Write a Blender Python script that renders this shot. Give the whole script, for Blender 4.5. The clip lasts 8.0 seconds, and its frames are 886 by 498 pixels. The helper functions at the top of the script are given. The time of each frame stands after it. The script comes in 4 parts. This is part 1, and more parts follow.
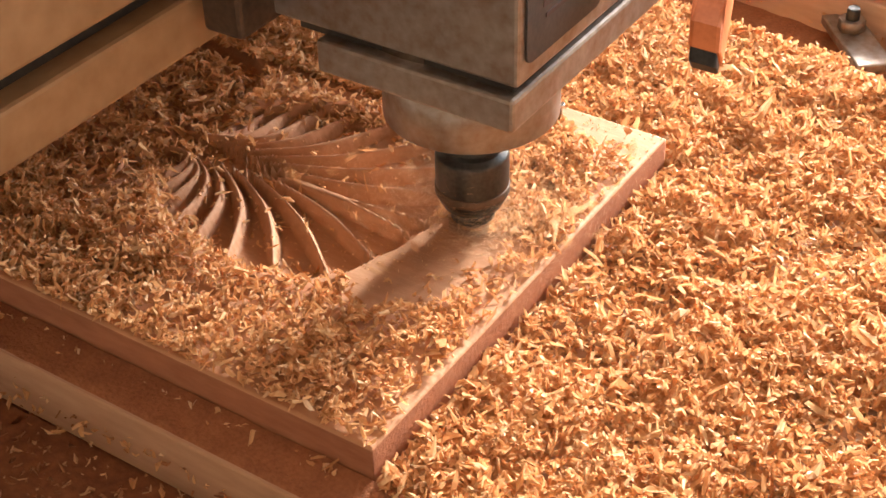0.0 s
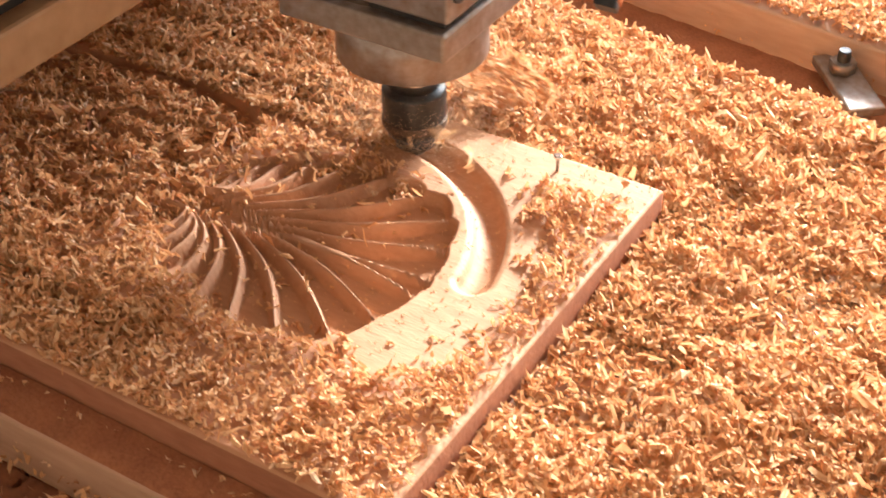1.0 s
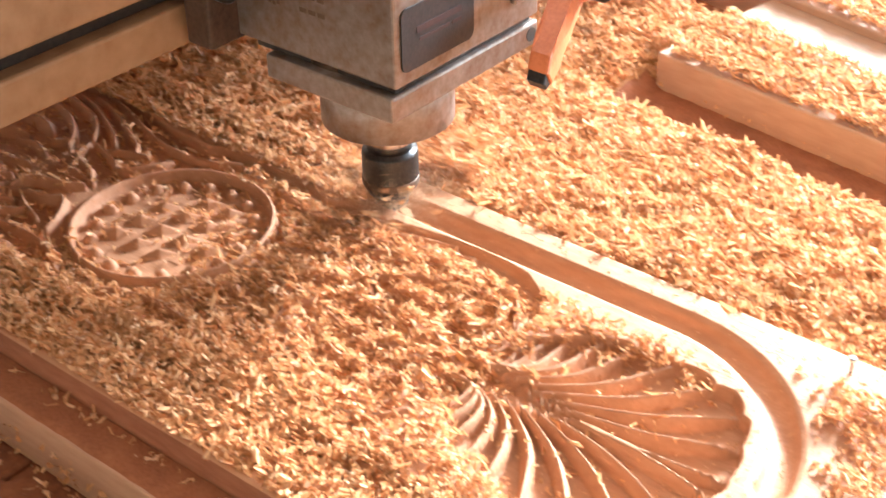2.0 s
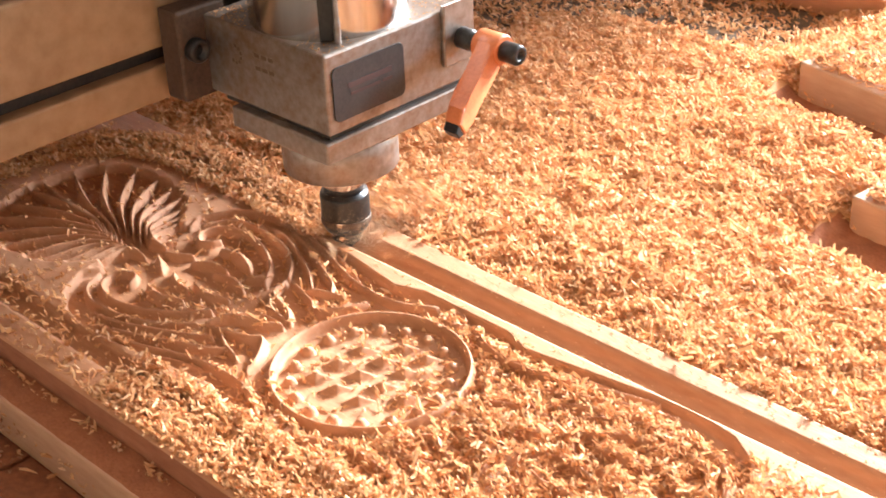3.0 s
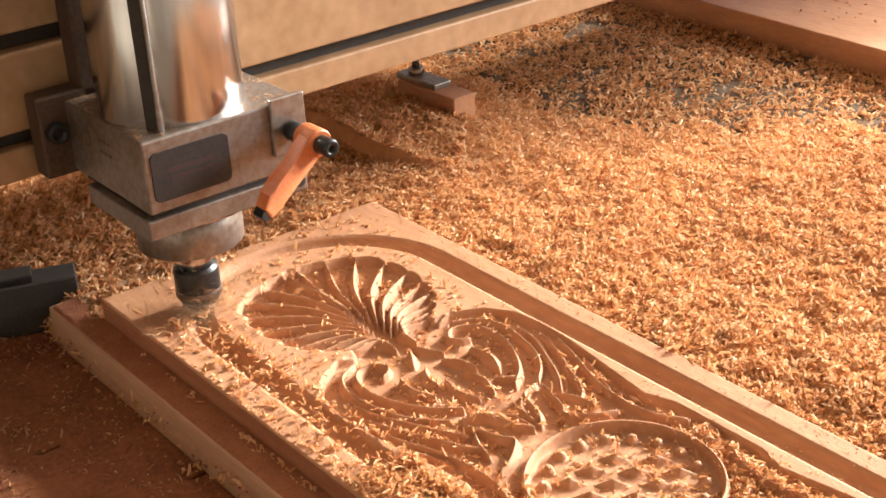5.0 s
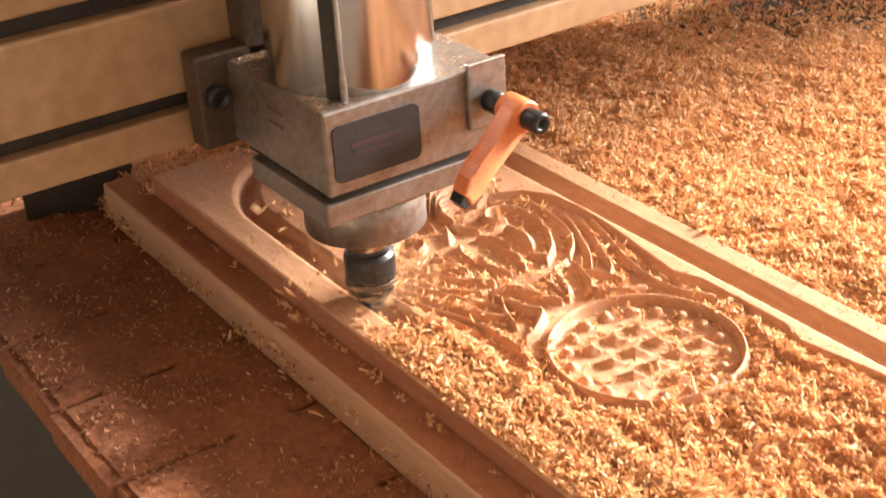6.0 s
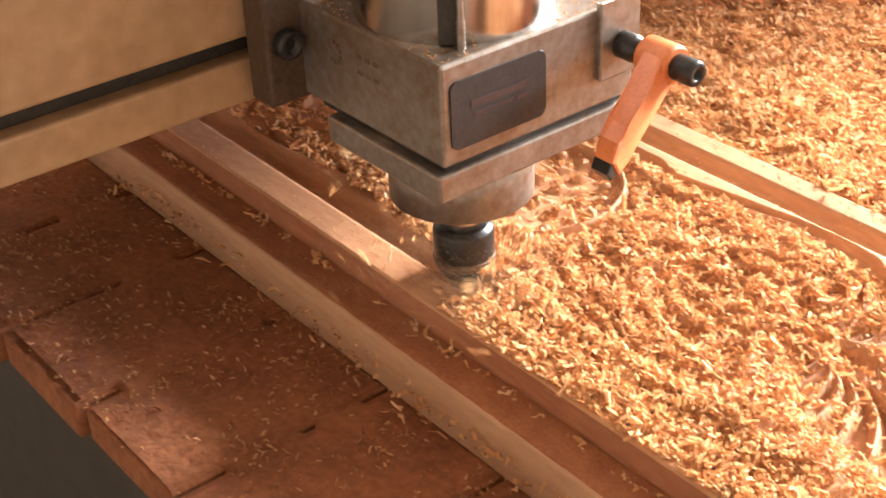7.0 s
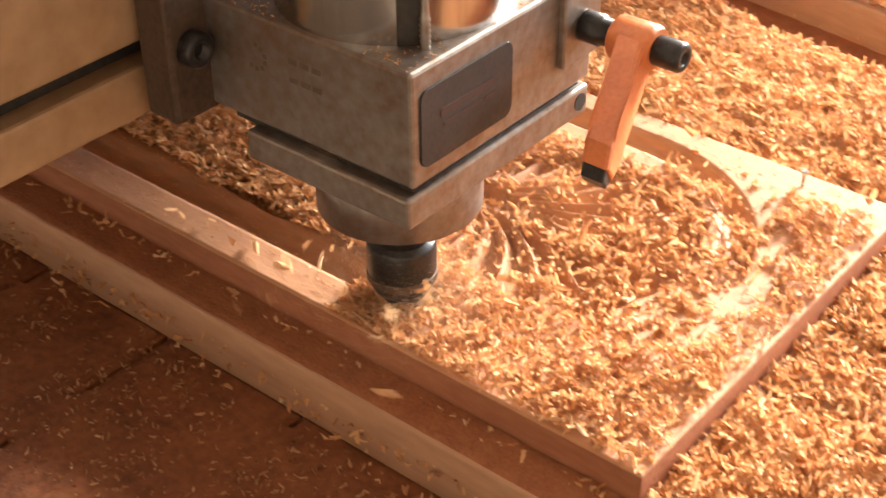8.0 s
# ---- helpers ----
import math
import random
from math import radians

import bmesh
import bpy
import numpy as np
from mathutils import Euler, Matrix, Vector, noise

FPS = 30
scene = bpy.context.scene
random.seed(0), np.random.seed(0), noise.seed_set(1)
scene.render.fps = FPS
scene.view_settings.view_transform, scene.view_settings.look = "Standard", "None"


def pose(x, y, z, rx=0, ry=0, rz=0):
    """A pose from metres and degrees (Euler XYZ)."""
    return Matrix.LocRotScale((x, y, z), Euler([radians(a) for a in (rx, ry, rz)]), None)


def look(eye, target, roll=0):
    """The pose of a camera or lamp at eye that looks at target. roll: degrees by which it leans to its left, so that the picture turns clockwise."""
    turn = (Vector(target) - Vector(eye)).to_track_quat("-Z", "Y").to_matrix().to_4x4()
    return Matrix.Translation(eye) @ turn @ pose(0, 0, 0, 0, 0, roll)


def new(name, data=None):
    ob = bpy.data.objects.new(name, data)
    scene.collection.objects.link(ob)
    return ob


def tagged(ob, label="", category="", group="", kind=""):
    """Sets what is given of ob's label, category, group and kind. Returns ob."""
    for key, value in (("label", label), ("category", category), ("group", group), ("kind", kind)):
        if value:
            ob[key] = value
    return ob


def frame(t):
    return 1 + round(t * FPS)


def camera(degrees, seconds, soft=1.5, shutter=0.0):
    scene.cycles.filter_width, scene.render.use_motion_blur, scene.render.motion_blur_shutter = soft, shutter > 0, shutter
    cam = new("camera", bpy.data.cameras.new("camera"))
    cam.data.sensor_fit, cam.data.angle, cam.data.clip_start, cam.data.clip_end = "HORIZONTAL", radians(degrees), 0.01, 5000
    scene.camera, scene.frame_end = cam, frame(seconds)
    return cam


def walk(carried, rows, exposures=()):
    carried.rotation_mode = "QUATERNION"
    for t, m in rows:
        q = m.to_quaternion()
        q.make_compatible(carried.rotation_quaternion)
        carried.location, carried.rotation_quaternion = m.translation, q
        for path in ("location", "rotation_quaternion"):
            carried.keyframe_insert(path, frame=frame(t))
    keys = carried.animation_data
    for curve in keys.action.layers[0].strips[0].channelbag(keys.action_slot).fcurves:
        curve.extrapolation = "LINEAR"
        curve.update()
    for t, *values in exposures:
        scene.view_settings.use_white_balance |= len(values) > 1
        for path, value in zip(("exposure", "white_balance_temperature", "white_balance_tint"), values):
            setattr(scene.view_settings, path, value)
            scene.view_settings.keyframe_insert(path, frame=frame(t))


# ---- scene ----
cam = camera(34.4, 8.0, soft=1.5, shutter=0.3)
PATH = [
    (0, (0.2390, -0.3019, 0.4439), (-0.2043, 0.3545, -0.1665), -1.54),
    (0.5, (0.2361, -0.2989, 0.4457), (-0.1917, 0.3615, -0.1714), -0.72),
    (1, (0.2166, -0.2919, 0.4714), (-0.2055, 0.3699, -0.1482), -0.82),
    (1.5, (0.1808, -0.3011, 0.4874), (-0.2785, 0.3611, -0.1046), -0.52),
    (2, (0.1492, -0.3125, 0.4938), (-0.3874, 0.3281, -0.0554), -1.10),
    (3.3, (0.0885, -0.3236, 0.5358), (-0.5463, 0.2745, 0.0465), -3.15),
    (3.5, (0.0796, -0.3258, 0.5423), (-0.5650, 0.2658, 0.0580), -3.47),
    (4, (0.0548, -0.3412, 0.5592), (-0.6206, 0.2324, 0.0958), -3.74),
    (4.5, (0.0585, -0.3546, 0.5519), (-0.6437, 0.2034, 0.1095), -3.70),
    (4.7, (0.0628, -0.3637, 0.5510), (-0.6458, 0.1877, 0.1107), -3.58),
    (6, (0.1171, -0.3653, 0.5170), (-0.6204, 0.1147, 0.0421), -3.69),
    (6.5, (0.1522, -0.3652, 0.4918), (-0.5633, 0.1157, -0.0150), -3.45),
    (7, (0.1485, -0.3761, 0.4811), (-0.5269, 0.1385, -0.0472), -2.68),
    (7.5, (0.1917, -0.3662, 0.4740), (-0.4148, 0.2076, -0.0764), -0.61),
    (8, (0.2087, -0.3788, 0.4710), (-0.3109, 0.2487, -0.1090), -0.47),
]
EXPOSURES = [(0, 1.83, 5950, 9), (0.5, 1.96, 5850, 8), (1.0, 1.89, 5450, 6), (1.5, 2.09, 5300, 6), (2.2, 2.18, 5100, 5), (3.5, 1.63, 5600, 7), (4.5, 1.11, 5900, 7), (6, 1.83, 5900, 8), (7, 2.12, 5800, 7), (7.5, 2.16, 5550, 6), (8, 1.93, 5950, 8)]
walk(cam, [(t, look(eye, target, roll)) for t, eye, target, roll in PATH], EXPOSURES)

# ---- light: low sun through the open side of the workshop ----
SUN_EL, SUN_AZ = 22.0, 1.4        # degrees above the horizon; degrees from +y towards -x
world = bpy.data.worlds.new("sky")
scene.world = world
world.use_nodes = True
wn = world.node_tree
sky = wn.nodes.new("ShaderNodeTexSky")
sky.sky_type, sky.sun_disc = "NISHITA", False
sky.sun_elevation, sky.sun_rotation = radians(SUN_EL), radians(-SUN_AZ)
wn.links.new(sky.outputs[0], wn.nodes["Background"].inputs[0])
wn.nodes["Background"].inputs[1].default_value = 0.10
sun = new("sun", bpy.data.lights.new("sun", "SUN"))
sun.data.energy, sun.data.angle, sun.data.color = 3.1, radians(7.0), (1.0, 0.91, 0.77)
sun.matrix_basis = look((0, 0, 3), (0.0 + math.sin(radians(SUN_AZ)) * math.cos(radians(SUN_EL)), -math.cos(radians(SUN_AZ)) * math.cos(radians(SUN_EL)), 3 - math.sin(radians(SUN_EL))))


# the bright sky that fills the open side of the workshop
opening = new("opening_light", bpy.data.lights.new("opening_light", "AREA"))
opening.data.shape, opening.data.size, opening.data.size_y = "RECTANGLE", 2.4, 0.55
opening.data.energy, opening.data.color = 140.0, (1.0, 0.93, 0.86)
opening.matrix_basis = look((-0.05, 3.15, 1.15), (-0.2, 0.0, 0.1))


# ---- materials ----
def mat(name, base, rough=0.6, metal=0.0, ramp=None, scale=40.0, bump=0.0, bump_scale=300.0, per="", stretch=(1, 1, 1), spec=0.5):
    """A surface whose colour runs through ramp by two scales of noise; per adds a random share for each piece."""
    m = bpy.data.materials.new(name)
    m.use_nodes = True
    nt = m.node_tree
    b = nt.nodes["Principled BSDF"]
    b.inputs["Base Color"].default_value = (*base, 1)
    b.inputs["Roughness"].default_value, b.inputs["Metallic"].default_value = rough, metal
    b.inputs["Specular IOR Level"].default_value = spec
    tc = nt.nodes.new("ShaderNodeTexCoord")
    mp = nt.nodes.new("ShaderNodeMapping")
    mp.inputs["Scale"].default_value = stretch
    nt.links.new(tc.outputs["Object"], mp.inputs[0])
    if ramp:
        n1 = nt.nodes.new("ShaderNodeTexNoise")
        n1.inputs["Scale"].default_value, n1.inputs["Detail"].default_value = scale, 4
        n2 = nt.nodes.new("ShaderNodeTexNoise")
        n2.inputs["Scale"].default_value, n2.inputs["Detail"].default_value = scale * 9, 3
        nt.links.new(mp.outputs[0], n1.inputs["Vector"])
        nt.links.new(mp.outputs[0], n2.inputs["Vector"])
        mix = nt.nodes.new("ShaderNodeMath")
        mix.operation = "MULTIPLY_ADD"
        mix.inputs[1].default_value = 0.5
        half = nt.nodes.new("ShaderNodeMath")
        half.operation = "MULTIPLY"
        half.inputs[1].default_value = 0.5
        nt.links.new(n1.outputs[0], half.inputs[0])
        nt.links.new(n2.outputs[0], mix.inputs[0])
        nt.links.new(half.outputs[0], mix.inputs[2])
        fac = mix
        if per:
            if per == "island":
                src = nt.nodes.new("ShaderNodeNewGeometry").outputs["Random Per Island"]
            else:
                src = nt.nodes.new("ShaderNodeObjectInfo").outputs["Random"]
            add = nt.nodes.new("ShaderNodeMath")
            add.operation = "MULTIPLY_ADD"
            add.inputs[1].default_value = 0.7
            nt.links.new(src, add.inputs[0])
            low = nt.nodes.new("ShaderNodeMath")
            low.operation = "MULTIPLY"
            low.inputs[1].default_value = 0.35
            nt.links.new(mix.outputs[0], low.inputs[0])
            nt.links.new(low.outputs[0], add.inputs[2])
            fac = add
        cr = nt.nodes.new("ShaderNodeValToRGB")
        els = cr.color_ramp.elements
        for k, (p, c) in enumerate(ramp):
            e = els[k] if k < 2 else els.new(p)
            e.position, e.color = p, (*c, 1)
        nt.links.new(fac.outputs[0], cr.inputs[0])
        nt.links.new(cr.outputs[0], b.inputs["Base Color"])
    if bump:
        nb = nt.nodes.new("ShaderNodeTexNoise")
        nb.inputs["Scale"].default_value, nb.inputs["Detail"].default_value = bump_scale, 5
        bp = nt.nodes.new("ShaderNodeBump")
        bp.inputs["Strength"].default_value, bp.inputs["Distance"].default_value = bump, 0.001
        nt.links.new(mp.outputs[0], nb.inputs["Vector"])
        nt.links.new(nb.outputs[0], bp.inputs["Height"])
        nt.links.new(bp.outputs[0], b.inputs["Normal"])
    return m


def thin(m, share):
    """Lets part of the light through, as thin wood does."""
    nt = m.node_tree
    b, out = nt.nodes["Principled BSDF"], nt.nodes["Material Output"]
    tr = nt.nodes.new("ShaderNodeBsdfTranslucent")
    mx = nt.nodes.new("ShaderNodeMixShader")
    mx.inputs[0].default_value = share
    src = b.inputs["Base Color"].links[0].from_socket
    nt.links.new(src, tr.inputs[0])
    nt.links.new(b.outputs[0], mx.inputs[1])
    nt.links.new(tr.outputs[0], mx.inputs[2])
    nt.links.new(mx.outputs[0], out.inputs[0])


M_PANEL = mat("panel wood", (0.42, 0.22, 0.12), 0.66, ramp=[(0.3, (0.41, 0.190, 0.092)), (0.7, (0.57, 0.305, 0.165)), (0.5, (0.49, 0.245, 0.122))], scale=30, bump=0.25, bump_scale=700, stretch=(0.25, 1, 1), spec=0.3)
M_BOARD = mat("pale board wood", (0.5, 0.33, 0.2), 0.7, ramp=[(0.3, (0.42, 0.255, 0.155)), (0.7, (0.57, 0.375, 0.245))], scale=25, bump=0.3, bump_scale=500, stretch=(0.2, 1, 1))
# bare red edge wood, darkened further for the shade on the panel's sides
M_SIDE = mat("shaded bare panel edge", (0.3, 0.12, 0.06), 0.7, ramp=[(0.3, (0.24, 0.083, 0.036)), (0.7, (0.37, 0.148, 0.068))], scale=30, bump=0.4, bump_scale=500, stretch=(0.25, 1, 1), spec=0.3)
M_BASE = mat("base board wood", (0.4, 0.2, 0.1), 0.75, ramp=[(0.3, (0.40, 0.215, 0.115)), (0.7, (0.54, 0.325, 0.190))], scale=25, bump=0.3, bump_scale=500, stretch=(0.2, 1, 1))
M_CHIP = mat("wood shaving", (0.6, 0.32, 0.13), 0.68, ramp=[(0.12, (0.56, 0.250, 0.094)), (0.97, (0.89, 0.70, 0.480)), (0.45, (0.72, 0.402, 0.177)), (0.75, (0.82, 0.515, 0.254))], scale=60, per="island", spec=0.25)
thin(M_CHIP, 0.30)
# darker copy of the shaving colour: front slats' shade, and the plank's dark flecks
M_DULL = mat("darkened shaving", (0.4, 0.18, 0.07), 0.8, ramp=[(0.15, (0.24, 0.085, 0.030)), (0.95, (0.62, 0.36, 0.17)), (0.6, (0.40, 0.175, 0.068))], scale=60, per="island")
M_HEAP = mat("heaped shavings", (0.5, 0.24, 0.09), 0.8, ramp=[(0.3, (0.52, 0.235, 0.08)), (0.7, (0.72, 0.40, 0.165))], scale=90, bump=1.0, bump_scale=350)
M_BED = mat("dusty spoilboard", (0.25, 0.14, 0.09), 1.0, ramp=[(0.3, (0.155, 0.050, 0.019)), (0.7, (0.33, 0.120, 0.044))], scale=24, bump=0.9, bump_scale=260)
M_GREY = mat("grey bed slat", (0.2, 0.19, 0.18), 0.95, spec=0.12, ramp=[(0.3, (0.115, 0.074, 0.045)), (0.7, (0.22, 0.158, 0.104))], scale=14, bump=0.3, bump_scale=300)
# red dust for ledge and troughs, with their shadow put into the colour
M_SHADEDUST = mat("shaded reddish dust", (0.3, 0.12, 0.05), 0.95, ramp=[(0.3, (0.24, 0.080, 0.032)), (0.7, (0.40, 0.155, 0.062))], scale=60, bump=0.9, bump_scale=500)
M_DUST = mat("fine wood dust", (0.8, 0.6, 0.4), 0.95, ramp=[(0.3, (0.76, 0.47, 0.26)), (0.7, (0.84, 0.60, 0.38))], scale=40)
M_STEEL = mat("machined steel", (0.42, 0.40, 0.38), 0.42, 0.75, ramp=[(0.3, (0.21, 0.130, 0.080)), (0.72, (0.40, 0.36, 0.32)), (0.5, (0.29, 0.245, 0.21))], scale=22, bump=0.2, bump_scale=250)
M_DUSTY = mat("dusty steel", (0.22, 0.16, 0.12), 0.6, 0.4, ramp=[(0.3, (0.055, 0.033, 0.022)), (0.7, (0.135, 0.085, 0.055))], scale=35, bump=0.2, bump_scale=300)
thin(M_DUST, 0.5)
M_CHROME = mat("polished steel", (0.6, 0.59, 0.58), 0.20, 1.0, ramp=[(0.3, (0.46, 0.45, 0.44)), (0.7, (0.66, 0.65, 0.64))], scale=30, stretch=(1, 1, 0.03))
M_BLACK = mat("blackened steel", (0.03, 0.03, 0.032), 0.35, 0.6, ramp=[(0.3, (0.018, 0.018, 0.02)), (0.7, (0.06, 0.055, 0.05))], scale=60)
M_DARK = mat("dark gap", (0.03, 0.025, 0.02), 0.7, ramp=[(0.3, (0.02, 0.016, 0.014)), (0.7, (0.05, 0.04, 0.03))], scale=40)
M_ORANGE = mat("orange plastic", (0.75, 0.22, 0.05), 0.45, ramp=[(0.3, (0.50, 0.13, 0.035)), (0.7, (0.68, 0.21, 0.065))], scale=50, bump=0.1, bump_scale=300)
M_PLATE = mat("worn dark plate", (0.035, 0.03, 0.03), 0.5, ramp=[(0.3, (0.014, 0.012, 0.012)), (0.7, (0.045, 0.036, 0.032))], scale=60, bump=0.1)
M_WORN = mat("worn engraving", (0.16, 0.11, 0.075), 0.6, 0.5, ramp=[(0.3, (0.13, 0.085, 0.055)), (0.7, (0.24, 0.185, 0.145))], scale=45)
M_PRINT = mat("faded red print", (0.12, 0.04, 0.03), 0.6, ramp=[(0.3, (0.036, 0.018, 0.016)), (0.7, (0.062, 0.027, 0.021))], scale=90)
M_GANTRY = mat("cream paint", (0.62, 0.48, 0.32), 0.5, ramp=[(0.3, (0.30, 0.165, 0.074)), (0.7, (0.48, 0.305, 0.165))], scale=9, bump=0.1, bump_scale=200)
M_WALL = mat("plaster", (0.6, 0.55, 0.48), 0.9, ramp=[(0.3, (0.42, 0.36, 0.29)), (0.7, (0.54, 0.47, 0.39))], scale=2, bump=0.2, bump_scale=60)
M_FLOOR = mat("concrete", (0.3, 0.28, 0.26), 0.85, ramp=[(0.3, (0.13, 0.090, 0.062)), (0.7, (0.22, 0.160, 0.115))], scale=3, bump=0.2, bump_scale=80)


# ---- mesh helpers ----
def part(name, bm, material, parent=None, label=""):
    me = bpy.data.meshes.new(name)
    bmesh.ops.recalc_face_normals(bm, faces=bm.faces)
    bm.to_mesh(me)
    bm.free()
    me.materials.append(material)
    ob = new(name, me)
    ob.parent = parent
    if label:
        ob["label"] = label
    return ob


def box(bm, x0, x1, y0, y1, z0, z1, bev=0.0, seg=2):
    r = bmesh.ops.create_cube(bm, size=1.0)
    vs = r["verts"]
    bmesh.ops.transform(bm, verts=vs, matrix=Matrix.Translation(((x0 + x1) / 2, (y0 + y1) / 2, (z0 + z1) / 2)) @ Matrix.Diagonal((x1 - x0, y1 - y0, z1 - z0, 1)))
    if bev:
        es = list({e for v in vs for e in v.link_edges})
        bmesh.ops.bevel(bm, geom=es, offset=bev, segments=seg, affect="EDGES", profile=0.5)
    return bm


def lathe(bm, rings, n=48, m=None):
    """Rings of (radius, z) from bottom to top, closed at both ends."""
    m = m or Matrix()
    loops = []
    for r, z in rings:
        loops.append([bm.verts.new(m @ Vector((r * math.cos(2 * math.pi * k / n), r * math.sin(2 * math.pi * k / n), z))) for k in range(n)])
    for a, b in zip(loops, loops[1:]):
        for k in range(n):
            f = bm.faces.new((a[k], a[(k + 1) % n], b[(k + 1) % n], b[k]))
            f.smooth = True
    bm.faces.new(loops[0][::-1])
    bm.faces.new(loops[-1])
    return bm


def prism(bm, outline, z0, z1, m=None, bev=0.0):
    """An outline in x, y raised from z0 to z1."""
    m = m or Matrix()
    lo = [bm.verts.new(m @ Vector((x, y, z0))) for x, y in outline]
    hi = [bm.verts.new(m @ Vector((x, y, z1))) for x, y in outline]
    n = len(outline)
    fs = [bm.faces.new(lo[::-1]), bm.faces.new(hi)]
    for k in range(n):
        fs.append(bm.faces.new((lo[k], lo[(k + 1) % n], hi[(k + 1) % n], hi[k])))
    if bev:
        es = list({e for f in fs[:2] for e in f.edges})
        bmesh.ops.bevel(bm, geom=es, offset=bev, segments=2, affect="EDGES", profile=0.5)
    return bm


def mesh_np(name, verts, quads, material, smooth=True):
    me = bpy.data.meshes.new(name)
    me.vertices.add(len(verts))
    me.vertices.foreach_set("co", np.ascontiguousarray(verts, dtype=np.float32).ravel())
    n = len(quads)
    me.loops.add(4 * n)
    me.loops.foreach_set("vertex_index", np.ascontiguousarray(quads, dtype=np.int32).ravel())
    me.polygons.add(n)
    me.polygons.foreach_set("loop_start", np.arange(0, 4 * n, 4, dtype=np.int32))
    me.polygons.foreach_set("use_smooth", np.full(n, smooth))
    me.update(calc_edges=True)
    me.validate()
    me.materials.append(material)
    return me


def smooth_noise(x, y, cell, seed):
    """Value noise on a lattice of that cell, from -1 to 1."""
    rng = np.random.RandomState(seed)
    g = rng.uniform(-1, 1, (256, 256))
    u, v = x / cell + 91.3, y / cell + 57.7
    i, j = np.floor(u).astype(int), np.floor(v).astype(int)
    fu, fv = u - i, v - j
    fu, fv = fu * fu * (3 - 2 * fu), fv * fv * (3 - 2 * fv)
    i, j = i % 256, j % 256
    i2, j2 = (i + 1) % 256, (j + 1) % 256
    return (g[i, j] * (1 - fu) + g[i2, j] * fu) * (1 - fv) + (g[i, j2] * (1 - fu) + g[i2, j2] * fu) * fv


# ---- plan ----
PW, PL = 0.2520, 0.8500            # carved panel: across y, along x (from x = 0 to -PL)
Z_BASE, Z_TOP = 0.0331, 0.0529     # top of the base board, top of the panel
MID_Y, RING_R = 0.1285, 0.0970     # the frame groove is a stadium
RING_A, RING_B = -0.1400, -0.7296  # its two centres
SPEED, START, ANGLE0 = 0.2112, 0.394, 8.0
HEAD_Z = -0.0095                   # the carriage and its beam hang this far below their own plan heights


def tool_xy(t):
    """Where the cutter stands: it waits at the start, then runs round the stadium."""
    s = max(0.0, t - START) * SPEED
    a0 = radians(ANGLE0)
    arc1 = (math.pi / 2 - a0) * RING_R
    if s < arc1:
        a = a0 + s / RING_R
        return RING_A + RING_R * math.cos(a), MID_Y + RING_R * math.sin(a)
    s -= arc1
    run = RING_A - RING_B
    if s < run:
        return RING_A - s, MID_Y + RING_R
    s -= run
    if s < math.pi * RING_R:
        a = math.pi / 2 + s / RING_R
        return RING_B + RING_R * math.cos(a), MID_Y + RING_R * math.sin(a)
    s -= math.pi * RING_R
    return RING_B + s, MID_Y - RING_R


def ring_distance(x, y):
    cx = np.clip(x, RING_B, RING_A)
    return np.hypot(x - cx, y - MID_Y) - RING_R


# ---- the workshop: unseen walls and ceiling added to close it and bounce light ----
def room():
    def slab(name, x0, x1, y0, y1, z0, z1, m, label, cat):
        ob = part(name, box(bmesh.new(), x0, x1, y0, y1, z0, z1), m)
        tagged(ob, label, cat, kind="structure")
    slab("floor", -4.2, 3.2, -3.2, 3.2, -0.85, -0.75, M_FLOOR, "dusty brown concrete workshop floor", "floor")
    slab("ceiling", -4.2, 3.2, -3.2, 3.2, 2.4, 2.5, M_WALL, "plain pale ceiling out of view, added to bounce light", "ceiling")
    slab("wall_west", -4.3, -4.2, -3.2, 3.2, -0.75, 2.4, M_WALL, "plain plastered wall out of view, added to bounce light", "wall")
    slab("wall_east", 3.2, 3.3, -3.2, 3.2, -0.75, 2.4, M_WALL, "plain plastered wall out of view, added to bounce light", "wall")
    slab("wall_south", -4.2, 3.2, -3.3, -3.2, -0.75, 2.4, M_WALL, "plain plastered wall out of view, added to bounce light", "wall")
    slab("ground", -60, 60, 3.2, 90, -0.9, -0.8, M_FLOOR, "dusty yard outside the open side", "ground")


room()


# ---- machine bed ----
def bed():
    top = new("machine_bed")
    tagged(top, "machine bed of brown spoilboard slats on a steel frame", "machine bed")
    part("frame", box(bmesh.new(), -1.9, 0.75, -0.150, 1.25, -0.10, -0.0225), M_DARK, top, "dark steel frame")
    part("base", box(bmesh.new(), -1.7, 0.55, -0.05, 1.15, -0.75, -0.101), M_DARK, top)
    step, gap = 0.0985, 0.0032
    me = None
    rng = random.Random(4)
    for k in range(-19, 8):
        x1 = -0.276 + step * k - gap / 2
        if me is None:
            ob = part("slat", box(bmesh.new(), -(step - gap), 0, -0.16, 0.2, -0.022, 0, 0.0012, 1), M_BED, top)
            me = ob.data
            me2 = part("slat", box(bmesh.new(), -(step - gap), 0, 0.208, 1.26, -0.022, 0, 0.0012, 1), M_GREY, top, "grey bed slat")
            me2.location = (x1, 0, -0.0003)
            me2 = me2.data
        else:
            ob = new("slat", me)
            ob.parent = top
            grey = new("slat", me2)
            grey.parent, grey.location = top, (x1, 0, rng.uniform(-0.0006, 0.0))
        ob.location = (x1, rng.uniform(-0.006, 0.004), rng.uniform(-0.0006, 0.0))
    return top


bed()


